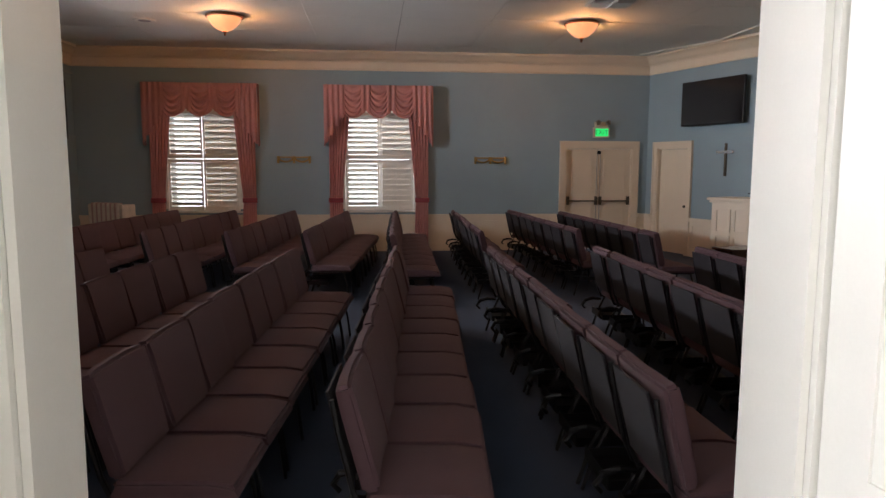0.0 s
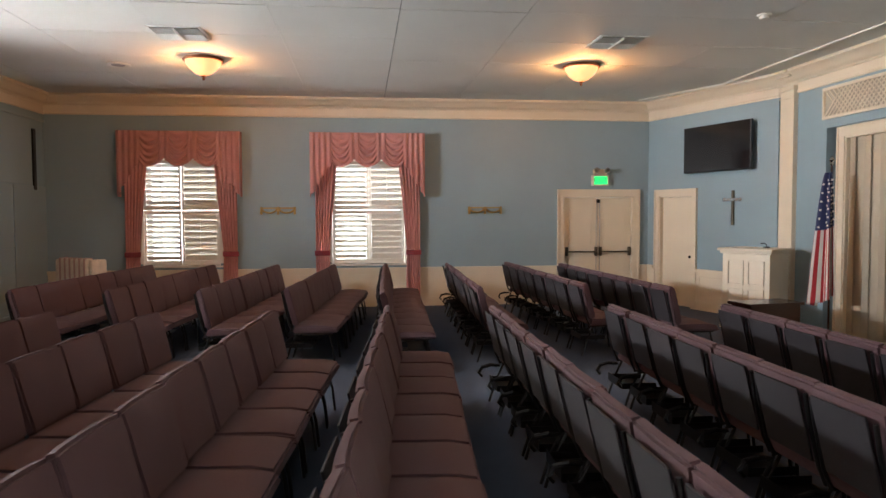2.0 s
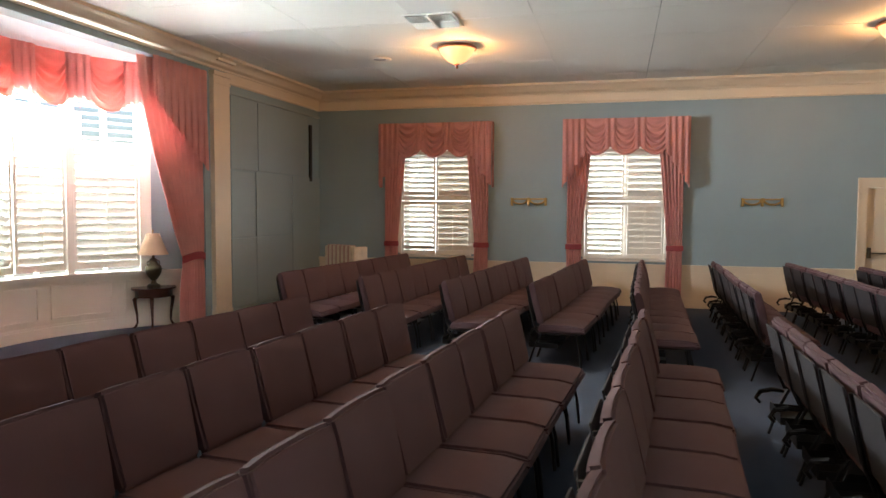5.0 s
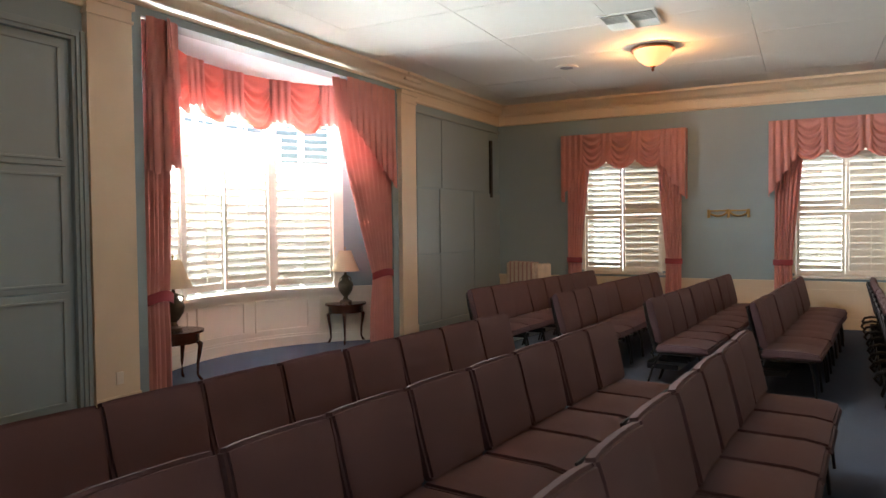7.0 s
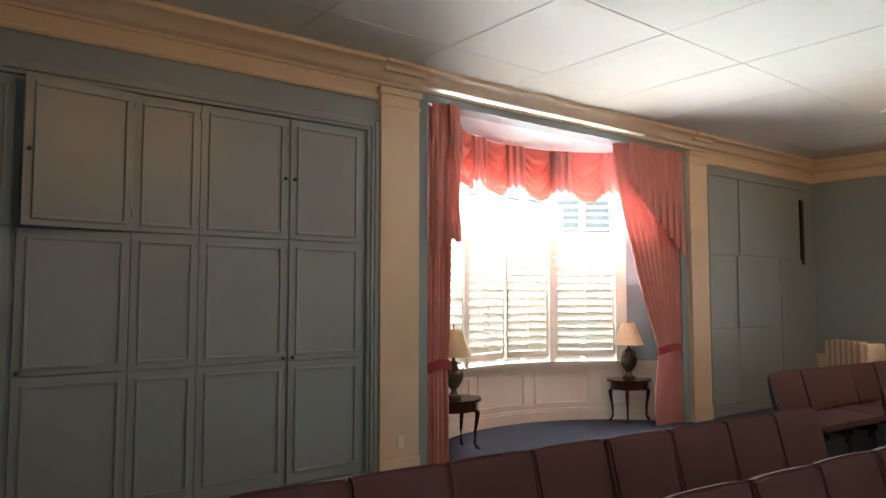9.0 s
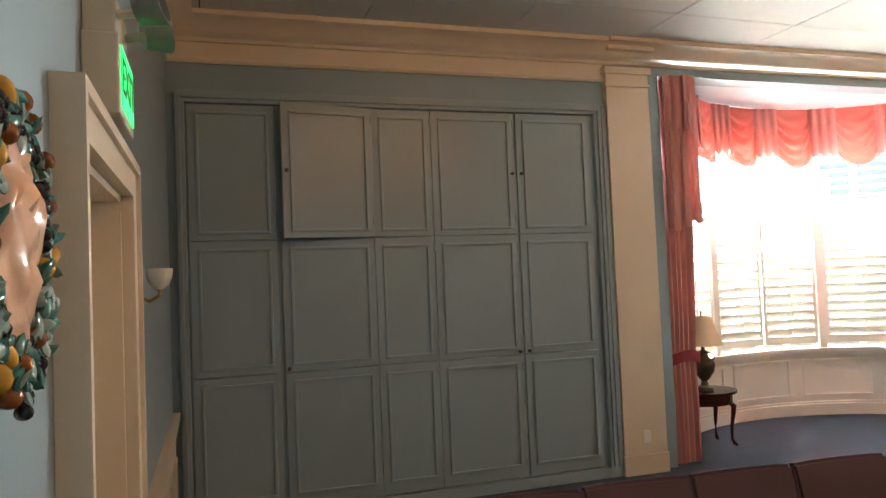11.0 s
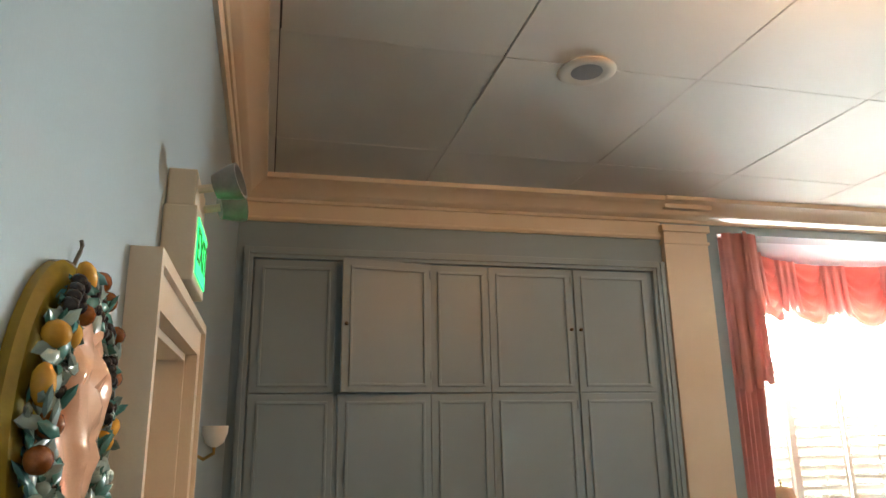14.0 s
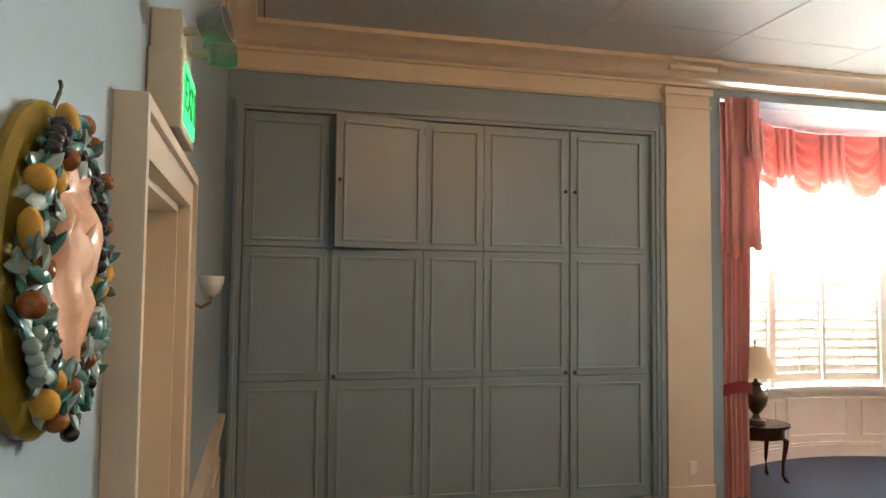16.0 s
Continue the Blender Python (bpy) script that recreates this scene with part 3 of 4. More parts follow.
for i, (a, b) in enumerate(WIN):
    wd = thing("window_%d" % (i + 1), NORTH, "white sash window with louvred shutters, left side more open", "window", kind="structure")
    part("window_frame", boxes((a - 0.07, a, -0.025, -0.001, 0.84, 2.82), (b, b + 0.07, -0.025, -0.001, 0.84, 2.82), (a, b, -0.025, -0.001, 2.75, 2.82)), WHITE, wd)
    part("reveal", boxes((a, a + 0.02, 0.0, 0.25, 0.80, 2.75), (b - 0.02, b, 0.0, 0.25, 0.80, 2.75), (a + 0.02, b - 0.02, 0, 0.25, 2.73, 2.75)), WHITE, wd)
    part("window_sill", boxes((a - 0.09, b + 0.09, -0.06, 0.25, 0.77, 0.80), bevel=0.004), WHITE, wd)
    part("sash_bar", boxes((a + 0.02, b - 0.02, 0.17, 0.21, 1.74, 1.79), ((a + b) / 2 - 0.02, (a + b) / 2 + 0.02, 0.17, 0.21, 0.80, 2.73)), WHITE, wd)
    gl = part("pane", boxes((a + 0.02, b - 0.02, 0.186, 0.190, 0.80, 2.73)), GLASS, wd)
    gl.visible_shadow = False
    half = (b - a - 0.06) / 2
    for j in range(2):
        x = a + 0.025 + j * (half + 0.01)
        for k, (z0, z1) in enumerate(((0.81, 1.80), (1.81, 2.72))):
            shutter(wd, pose(x, 0.02, 0), half, z0, z1, 0, 0, (-55 if j == 0 else (-80 if i else -76)) if k == 0 else (-58 if j == 0 else -70), 0.085 if j == 0 else 0.10, 0.088 if j == 0 else 0.112)


# ---- curtains ----
def drape(x_out, x_in_top, x_in_tie, ztop, ztie, zbot, y0, folds=6, bulge=0.05, sweep_in=0.95):
    """A tied-back curtain: outer edge straight, inner edge swept to the tie."""
    def fn(s, t):
        z = ztop + (zbot - ztop) * t
        if z > ztie:
            k = (ztop - z) / (ztop - ztie)
            xin = x_in_top + (x_in_tie - x_in_top) * (k ** sweep_in)
        else:
            k = (ztie - z) / (ztie - zbot)
            xin = x_in_tie + (x_in_top - x_in_tie) * 0.10 * math.sin(min(k * 2.2, 1.57))
        squeeze = 1 - 0.45 * math.exp(-((z - ztie) / 0.18) ** 2)
        amp = bulge * squeeze
        x = x_out + (xin - x_out) * s
        wob = 0.35 * math.sin(5 * s + 2.1 * z)
        return (x, y0 - 0.055 - amp * (0.5 + 0.5 * math.sin(2 * math.pi * folds * s + wob)) * (0.75 + 0.25 * math.sin(9 * s)), z)
    return sheet(fn, folds * 8, 26, 0.006)


def swag(x0, x1, ztop, drop, y0, depth=0.05, flare=0.0):
    """A gathered swag: wide at the board, narrowing to a rounded hem, with folds that sag between its sides."""
    mid, half = (x0 + x1) / 2, (x1 - x0) / 2

    def fn(s, t):
        c = s * 2 - 1
        edge = 1 - abs(c) ** 2.2
        x = mid + half * c * (1 - 0.16 * math.sin(math.pi * t * 0.9) + flare * t * t)
        z = ztop - drop * t * (0.80 + 0.20 * edge) - 0.05 * edge * math.sin(math.pi * t)
        sag = t * 5.2 - 1.1 * edge
        fold = 0.026 * math.sin(2 * math.pi * sag) * edge ** 0.7 * min(1, 4 * t)
        belly = depth * edge * (0.25 + 0.75 * t ** 1.4)
        return (x, y0 - 0.02 - belly - fold, z)
    return sheet(fn, 18, 44, 0.005)


def jabot(x0, x1, ztop, zl, zr, y0, folds=5):
    """A pleated tail whose scalloped hem falls from zl at x0 to zr at x1."""
    def fn(s, t):
        zb = zl + (zr - zl) * s + min(0.055, 0.22 * (x1 - x0) / folds) * math.cos(2 * math.pi * folds * s)
        ph = math.sin(math.pi * folds * s)
        y = y0 - 0.03 - (0.022 + 0.03 * t) * ph * ph
        return (x0 + (x1 - x0) * s + 0.02 * t * math.sin(4 * math.pi * folds * s), y, ztop + (zb - ztop) * t)
    return sheet(fn, folds * 12, 12, 0.005)


for a, b in ((-4.76, -2.66), (-1.42, 0.66)):
    c = thing("curtains", NORTH, "rose curtains with swagged valance, tied back with crimson bands", "curtains", "curtained windows")
    part("valance_board", boxes((a, b, -0.20, -0.02, 3.17, 3.21)), ROSE, c)
    for k in range(3):
        w = (b - a - 0.62) / 3
        part("swag", swag(a + 0.31 + k * w + 0.01, a + 0.31 + (k + 1) * w - 0.01, 3.205, 0.62, -0.20), ROSE, c, smooth=True)
    for k in range(2):
        x = a + 0.31 + (k + 1) * (b - a - 0.62) / 3
        part("swag_tail", jabot(x - 0.11, x + 0.11, 3.206, 2.70, 2.70, -0.198, 2), ROSE, c, smooth=True)
    part("jabot", jabot(a, a + 0.40, 3.206, 2.06, 2.68, -0.215, 4), ROSE, c, smooth=True)
    part("jabot", jabot(b - 0.40, b, 3.206, 2.68, 2.06, -0.215, 4), ROSE, c, smooth=True)
    part("valance_return", boxes((a - 0.006, a, -0.2, -0.02, 2.05, 3.21)), ROSE, c)
    part("valance_return", boxes((b, b + 0.006, -0.2, -0.02, 2.05, 3.21)), ROSE, c)
    for xo, xt, xi in ((a + 0.08, a + 0.52, a + 0.32), (b - 0.08, b - 0.52, b - 0.32)):
        part("drape", drape(xo, xt, xi, 3.15, 1.02, 0.03, -0.04), ROSE, c, smooth=True)
        lo, hi = min(xo, xi) - 0.02, max(xo, xi) + 0.02
        part("tieback", sheet(lambda s, t, lo=lo, hi=hi: (lo + (hi - lo) * s, -0.16 + 0.05 * (2 * s - 1) ** 2, 0.97 + 0.09 * t), 10, 2, 0.01), TIE, c, "crimson tieback")

c = thing("bay_curtains", WEST, "long rose curtains with coral swags round the bay, tied back", "curtains")
SR = 2.20
NSW = 6
SA = math.asin(1.86 / SR)
for k in range(NSW):
    a0, a1 = -SA + 2 * SA * k / NSW, -SA + 2 * SA * (k + 1) / NSW
    p, q = Vector(arc(a0, SR)), Vector(arc(a1, SR))
    dv = q - p
    m = pose(p.x, p.y, 0, 0, 0, math.degrees(math.atan2(dv.y, dv.x)))
    part("swag", swag(0.09, dv.length - 0.09, 3.575, 0.68, 0.0, 0.06), ROSETHIN, c, "backlit coral swag", m, True)
    part("swag_tail", jabot(-0.15, 0.15, 3.574, 3.03, 3.03, -0.05, 3), ROSE, c, "", m, True)
part("rod", tube([(*arc(-SA + 2 * SA * k / 24, SR + 0.04), 3.56) for k in range(25)], 0.012), BRASS, c)
# side drapes, hung just inside the opening, with a stepped tail over each
part("drape", drape(BAY0 + 0.02, BAY0 + 0.36, BAY0 + 0.27, 3.55, 0.94, 0.02, 0.10, 5), ROSE, c, smooth=True)
part("drape", drape(BAY1 - 0.004, BAY1 - 1.32, BAY1 - 0.46, 3.55, 0.94, 0.02, 0.10, 9, sweep_in=1.35), ROSE, c, smooth=True)
part("jabot", jabot(BAY0 + 0.01, BAY0 + 0.36, 3.572, 2.14, 2.24, -0.03, 3), ROSE, c, smooth=True)
part("jabot", jabot(BAY1 - 1.12, BAY1 - 0.004, 3.572, 3.02, 2.16, -0.03, 8), ROSE, c, smooth=True)
for lo, hi in ((BAY0 - 0.02, BAY0 + 0.31), (BAY1 - 0.50, BAY1 + 0.03)):
    part("tieback", sheet(lambda s, t, lo=lo, hi=hi: (lo + (hi - lo) * s, -0.045 + 0.06 * (2 * s - 1) ** 2, 0.90 + 0.1 * t + 0.05 * math.sin(3 * s)), 10, 2, 0.012), TIE, c, "crimson tieback")
# ---- chairs: facing +x, row along y; origin under the top of the back ----
def make_chair():
    ch = thing("stacking_chair", pose(0, 0, 0), "mauve upholstered stacking chair with black steel frame, linked in a row", "chair", "linked rows of chairs")

    bm = boxes((0.10, 0.60, -0.257, 0.257, 0.375, 0.455))
    bmesh.ops.subdivide_edges(bm, edges=bm.edges[:], cuts=3, use_grid_fill=True)
    for v in bm.verts:
        u, w = (v.co.x - 0.35) / 0.25, v.co.y / 0.257
        if v.co.z > 0.43:
            v.co.z += 0.022 * (1 - u * u) * (1 - w ** 4)
            v.co.y *= 0.965
            v.co.x = 0.35 + (v.co.x - 0.35) * 0.97
        if u > 0.9:
            v.co.z -= 0.02 * (v.co.z > 0.41)
        if v.co.z < 0.39:
            v.co.y *= 0.96
    bmesh.ops.bevel(bm, geom=[e for e in bm.edges if e.calc_face_angle(0) > 0.9], offset=0.014, segments=2, affect="EDGES")
    part("seat", bm, FABRIC, ch, smooth=True)
    # padded back, leaning back, with rounded top corners
    bm = boxes((-0.035, 0.035, -0.256, 0.256, 0.0, 0.44))
    bmesh.ops.subdivide_edges(bm, edges=bm.edges[:], cuts=4, use_grid_fill=True)
    for v in bm.verts:
        w, h = v.co.y / 0.256, v.co.z / 0.44
        if v.co.x > 0.02:
            v.co.x += 0.018 * (1 - w ** 4) * (1 - (2 * h - 1) ** 4)
        v.co.x -= 0.012 * (1 - w * w)
        v.co.y *= 0.93 + 0.07 * min(h * 2.0, 1)
        if h > 0.95:
            v.co.z -= 0.006 * w ** 4
            v.co.x *= 0.85
    bmesh.ops.bevel(bm, geom=[e for e in bm.edges if e.calc_face_angle(0) > 0.9], offset=0.016, segments=2, affect="EDGES")
    lean = pose(0.13, 0, 0.46, 0, -14, 0)
    part("backrest", bm, FABRIC, ch, "", lean, True)
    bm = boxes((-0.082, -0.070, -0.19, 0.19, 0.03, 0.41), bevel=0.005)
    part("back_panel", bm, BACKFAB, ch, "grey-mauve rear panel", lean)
    for y in (-0.22, 0.22):
        part("back_post", tube([(0.10, y, 0.36), (0.055, y, 0.46), (0.0, y, 0.70), (-0.02, y, 0.82)], 0.011), BLACK, ch)
        part("rear_leg", tube([(0.14, y, 0.37), (0.06, y, 0.20), (0.0, y, 0.012)], 0.011), BLACK, ch)
        part("front_leg", tube([(0.50, y, 0.37), (0.54, y, 0.20), (0.56, y, 0.012)], 0.011), BLACK, ch)
        part("side_rail", tube([(0.10, y, 0.366), (0.54, y, 0.366)], 0.010), BLACK, ch)
    part("book_rack", boxes((0.0, 0.30, -0.18, 0.18, 0.20, 0.206), (-0.004, 0.0, -0.18, 0.18, 0.20, 0.27), (0.0, 0.3, -0.184, -0.18, 0.2, 0.25), (0.0, 0.3, 0.18, 0.184, 0.2, 0.25)), BLACK, ch, "black wire book rack")
    part("link_hook", tube([(0.10, 0.245, 0.33), (0.02, 0.245, 0.34), (-0.06, 0.245, 0.32), (-0.09, 0.245, 0.27), (-0.06, 0.245, 0.235)], [0.012, 0.018, 0.018, 0.016, 0.012], 8), BLACK, ch, "black steel ganging hook")
    return ch


CHAIR_ROWS = [(-0.62, 6.50, -0.28, 11.12, 9), (-1.62, 6.70, -1.29, 10.90, 8), (-2.72, 6.80, -2.27, 10.95, 8), (-3.64, 7.03, -3.20, 11.12, 8),
              (0.57, 6.40, 0.66, 10.95, 9), (1.64, 6.35, 1.74, 10.9, 9), (2.66, 6.2, 2.74, 10.75, 9),
              (-0.30, 12.15, -0.13, 16.7, 9), (-1.36, 12.7, -0.98, 16.6, 8), (-2.30, 12.6, -1.94, 16.75, 8), (-3.34, 12.8, -3.02, 16.85, 8), (-4.45, 13.0, -4.05, 17.0, 8),
              (0.80, 12.55, 0.93, 16.75, 8), (2.10, 12.75, 1.98, 16.8, 8), (2.93, 12.2, 2.82, 16.3, 8)]
chair = make_chair()
first = True
crnd = random.Random(7)
for x0, y0, x1, y1, n in CHAIR_ROWS:
    turn = -math.degrees(math.atan2(x1 - x0, y1 - y0))
    for k in range(n):
        s = (k + 0.5) / n
        m = pose(x0 + (x1 - x0) * s + crnd.uniform(-0.012, 0.012), y0 + (y1 - y0) * s, 0, 0, 0, turn + crnd.uniform(-1.2, 1.2))
        if first:
            chair.matrix_world = m
            first = False
        else:
            copy_thing(chair, m)


# ---- ceiling fixtures ----
for lx, ly in BOWLS:
    f = thing("ceiling_light", pose(lx, ly, 0), "lit amber glass bowl light with copper rim", "ceiling light", "bowl ceiling lights")
    part("pan", lathe([(0.0, 3.848), (0.24, 3.848), (0.262, 3.838), (0.272, 3.82), (0.265, 3.805), (0.243, 3.802), (0.235, 3.83), (0, 3.83)], 40), RIM, f, smooth=True)
    b = part("bowl", lathe([(0.237, 3.81), (0.222, 3.76), (0.17, 3.69), (0.10, 3.635), (0.045, 3.615), (0.0, 3.61)], 40), AMBER, f, "glowing amber glass bowl", smooth=True)
    b.visible_shadow = False
    part("finial", lathe([(0, 3.545), (0.012, 3.553), (0.022, 3.577), (0.012, 3.589), (0.035, 3.602), (0.035, 3.611), (0, 3.611)], 16), RIM, f, smooth=True)

for vx, vy in ((-2.6, 13.35), (2.68, 13.25)):
    v = thing("ceiling_vent", pose(vx, vy, CH), "white louvred ceiling air vent", "vent", "ceiling vents")
    part("frame", boxes((-0.30, 0.30, -0.30, -0.27, -0.012, -0.001), (-0.30, 0.30, 0.27, 0.30, -0.012, -0.001), (-0.30, -0.27, -0.27, 0.27, -0.012, -0.001), (0.27, 0.30, -0.27, 0.27, -0.012, -0.001)), CEIL, v)
    part("backing", boxes((-0.27, 0.27, -0.27, 0.27, -0.004, -0.002)), DARKGAP, v)
    for k in range(11):
        y = -0.245 + 0.049 * k
        part("slat", boxes((-0.268, 0.268, -0.018, 0.018, -0.002, 0.002)), CEIL, v, m=pose(0, y, -0.018, 28 if k < 6 else -28))
    part("divider", boxes((-0.012, 0.012, -0.27, 0.27, -0.034, -0.005)), CEIL, v)

for sx, sy in ((-4.2, 7.79), (-3.9, 15.2)):
    s = thing("ceiling_speaker", pose(sx, sy, CH), "round white ceiling speaker with grey mesh", "speaker", "ceiling speakers")
    part("ring", lathe([(0, -0.002), (0.165, -0.002), (0.17, -0.012), (0.155, -0.022), (0.115, -0.02), (0.095, -0.012), (0, -0.012)], 32), WHITE, s, smooth=True)
    part("mesh_cover", lathe([(0, -0.02), (0.06, -0.0185), (0.092, -0.0135), (0, -0.013)], 28), GREY, s, smooth=True)
s = thing("smoke_detector", pose(3.85, 11.95, CH), "small white ceiling smoke detector", "detector")
part("base", lathe([(0, -0.001), (0.075, -0.001), (0.075, -0.02), (0, -0.02)], 24), WHITE, s)
part("cap", lathe([(0.055, -0.021), (0.05, -0.045), (0.02, -0.055), (0, -0.055)], 24), WHITE, s, smooth=True)
cb = bpy.data.curves.new("surface_wire", "CURVE")
cb.dimensions, cb.bevel_depth = "3D", 0.010
sp = cb.splines.new("POLY")
WIRE = [(4.66, 17.4, 3.836), (5.42, 15.75, 3.836), (5.38, 14.0, 3.836), (5.36, 12.0, 3.836), (5.3, 9.0, 3.836)]
sp.points.add(len(WIRE) - 1)
for p, co in zip(sp.points, WIRE):
    p.co = (*co, 1)
wob = new("surface_wire", cb)
cb.materials.append(WHITE)
tagged(wob, "white surface-run wire along the ceiling", "wire")


# ---- exit signs with emergency lamp heads ----
def letters(text, size, material, holder, m):
    cu = bpy.data.curves.new("letters", "FONT")
    cu.body, cu.size, cu.extrude, cu.align_x, cu.align_y = text, size, 0.0015, "CENTER", "CENTER"
    tmp = new("tmp", cu)
    me = bpy.data.meshes.new_from_object(tmp.evaluated_get(bpy.context.evaluated_depsgraph_get()))
    bpy.data.objects.remove(tmp)
    me.materials.clear()
    me.materials.append(material)
    return part("letters", me, material, holder, "", m)


def exit_sign(m):
    e = thing("exit_sign", m, "lit green exit sign with twin emergency lamps", "exit sign", "exit signs")
    part("housing", boxes((-0.16, 0.16, -0.085, -0.001, 0, 0.20), bevel=0.006), PLASTIC, e)
    part("face", boxes((-0.13, 0.13, -0.0885, -0.0855, 0.025, 0.175)), GREENLED, e, "glowing green face")
    letters("EXIT", 0.13, EXITDARK, e, pose(0, -0.0892, 0.10, 90))
    part("battery_box", boxes((-0.13, 0.13, -0.075, -0.001, 0.205, 0.31), bevel=0.006), PLASTIC, e)
    for s in (-1, 1):
        hd = part("lamp_head", lathe([(0, 0), (0.035, 0.0), (0.05, 0.05), (0.052, 0.07), (0.045, 0.07), (0.03, 0.02), (0, 0.02)], 20), LENS, e, "clear plastic lamp head", pose(s * 0.09, -0.12, 0.275, 75, 0, s * 15), True)
        part("lamp_arm", tube([(s * 0.09, -0.075, 0.265), (s * 0.09, -0.122, 0.275)], 0.012), PLASTIC, e)
    return e


exit_sign(NORTH @ pose(4.06, 0, 2.26))
exit_sign(SOUTH @ pose(2.87, 0, 2.22))

# ---- north wall coat racks ----
for cx in (-2.02, 1.82):
    r = thing("wall_rack", NORTH @ pose(cx, 0, 1.80), "small gilt scrolled wall rack", "wall rack", "gilt wall racks")
    part("rail", boxes((-0.31, 0.31, -0.025, -0.001, 0.03, 0.055), bevel=0.005), BRASS, r)
    for s in (-1, 1):
        part("garland", tube([(s * 0.155 + 0.13 * math.cos(a), -0.035, 0.03 - 0.075 * math.sin(a)) for a in [math.pi * k / 12 for k in range(13)]], 0.016), BRASS, r, smooth=True)
    for x in (-0.3, 0.0, 0.3):
        part("end_scroll", boxes((x - 0.022, x + 0.022, -0.05, -0.001, -0.075, 0.065), bevel=0.012), BRASS, r)

# ---- television, cross, pulpit, flag ----
tv = thing("television", NEAST @ pose(1.83, 0, 2.83), "large black wall-mounted flat television, switched off", "television")
part("bezel", boxes((-0.74, 0.74, -0.14, -0.09, -0.40, 0.40), bevel=0.008), BLACK, tv)
part("screen", boxes((-0.72, 0.72, -0.1425, -0.1405, -0.38, 0.385)), SCREEN, tv, "dark glossy screen")
part("mount", boxes((-0.2, 0.2, -0.09, -0.001, -0.15, 0.15)), BLACK, tv)
cr = thing("wall_cross", NEAST @ pose(2.11, 0, 1.82), "dark metal wall cross with silver arms", "cross")
part("upright", boxes((-0.022, 0.022, -0.035, -0.001, -0.30, 0.28), bevel=0.008), BRONZE, cr)
part("crossbar", boxes((-0.17, 0.17, -0.045, -0.0355, 0.10, 0.15), bevel=0.004), CHROME, cr)
for x in (-0.17, 0.17):
    part("flared_end", lathe([(0, -0.012), (0.03, -0.01), (0.035, 0), (0.03, 0.01), (0, 0.012)], 14), CHROME, cr, "", pose(x, -0.04, 0.125, 90))

pu = thing("pulpit", pose(5.32, 14.52, 0, 0, 0, -58), "white panelled wooden pulpit with moulded top", "pulpit")
part("body", boxes((-0.36, 0.36, -0.28, 0.28, 0, 1.12), bevel=0.004), CREAM, pu)
part("top", boxes((-0.42, 0.42, -0.34, 0.34, 1.16, 1.20), (-0.39, 0.39, -0.31, 0.31, 1.12, 1.16), bevel=0.008), CREAM, pu)
part("plinth", boxes((-0.38, 0.38, -0.30, 0.30, 0, 0.12), bevel=0.004), CREAM, pu)
for lo, hi in ((0.2, 0.6), (0.66, 1.02)):
    for a, b in ((-0.28, -0.03), (0.03, 0.28)):
        t = 0.02
        part("panel_moulding", boxes((a, b, -0.298, -0.2805, lo, lo + t), (a, b, -0.298, -0.2805, hi - t, hi), (a, a + t, -0.298, -0.2805, lo + t, hi - t), (b - t, b, -0.298, -0.2805, lo + t, hi - t)), CREAM, pu)
    part("panel_moulding", boxes((-0.378, -0.3605, -0.18, 0.18, lo, lo + 0.02), (-0.378, -0.3605, -0.18, 0.18, hi - 0.02, hi), (-0.378, -0.3605, -0.18, -0.16, lo + 0.02, hi - 0.02), (-0.378, -0.3605, 0.16, 0.18, lo + 0.02, hi - 0.02)), CREAM, pu)
mic = thing("microphone", pose(5.45, 14.45, 1.201), "small black gooseneck microphone on the pulpit", "microphone")
part("base", lathe([(0, 0), (0.05, 0), (0.045, 0.02), (0, 0.02)], 16), BLACK, mic)
part("gooseneck", tube([(0, 0, 0.02), (0, 0, 0.05), (-0.04, 0, 0.07), (-0.09, 0, 0.065)], 0.008), BLACK, mic)

tb = thing("low_bench", pose(4.75, 13.3, 0, 0, 0, 10), "dark low wooden bench before the pulpit", "bench")
part("top", boxes((-0.42, 0.42, -0.22, 0.22, 0.52, 0.56), bevel=0.006), MAHOG, tb)
part("apron", boxes((-0.38, 0.38, -0.19, 0.19, 0.30, 0.52)), MAHOG, tb)
for x in (-0.35, 0.35):
    for y in (-0.16, 0.16):
        part("leg", boxes((x - 0.025, x + 0.025, y - 0.025, y + 0.025, 0, 0.30)), MAHOG, tb)

fg = thing("flag_on_pole", pose(5.78, 13.5, 0) @ Matrix.Scale(0.92, 4), "American flag hanging furled on a brass pole", "flag")
part("stand", lathe([(0, 0), (0.15, 0), (0.15, 0.02), (0.06, 0.05), (0.025, 0.10), (0, 0.10)], 24), BRASS, fg, smooth=True)
part("pole", tube([(0, 0, 0.1), (0, 0, 2.55)], 0.015), MAHOG, fg)
part("finial", lathe([(0, 2.70), (0.012, 2.67), (0.04, 2.63), (0.02, 2.60), (0.03, 2.57), (0.015, 2.55), (0, 2.55)], 12), CHROME, fg, smooth=True)


def cloth(s, t):
    z = 2.45 - 1.75 * t - 0.22 * s * t
    r = 0.05 + 0.15 * (t ** 0.7)
    a = -2.6 + 3.6 * s
    k = r * (0.75 + 0.35 * math.sin(17 * s))
    return (-0.02 - k * abs(math.cos(a * 0.5)) * s * 1.5, k * math.sin(a), z)


def flag_piece(s0, s1, t0, t1, nu, nv, lift=0.0):
    return sheet(lambda a, b: Vector(cloth(s0 + (s1 - s0) * a, t0 + (t1 - t0) * b)) + Vector((-lift, -lift, 0)), nu, nv, 0.003)


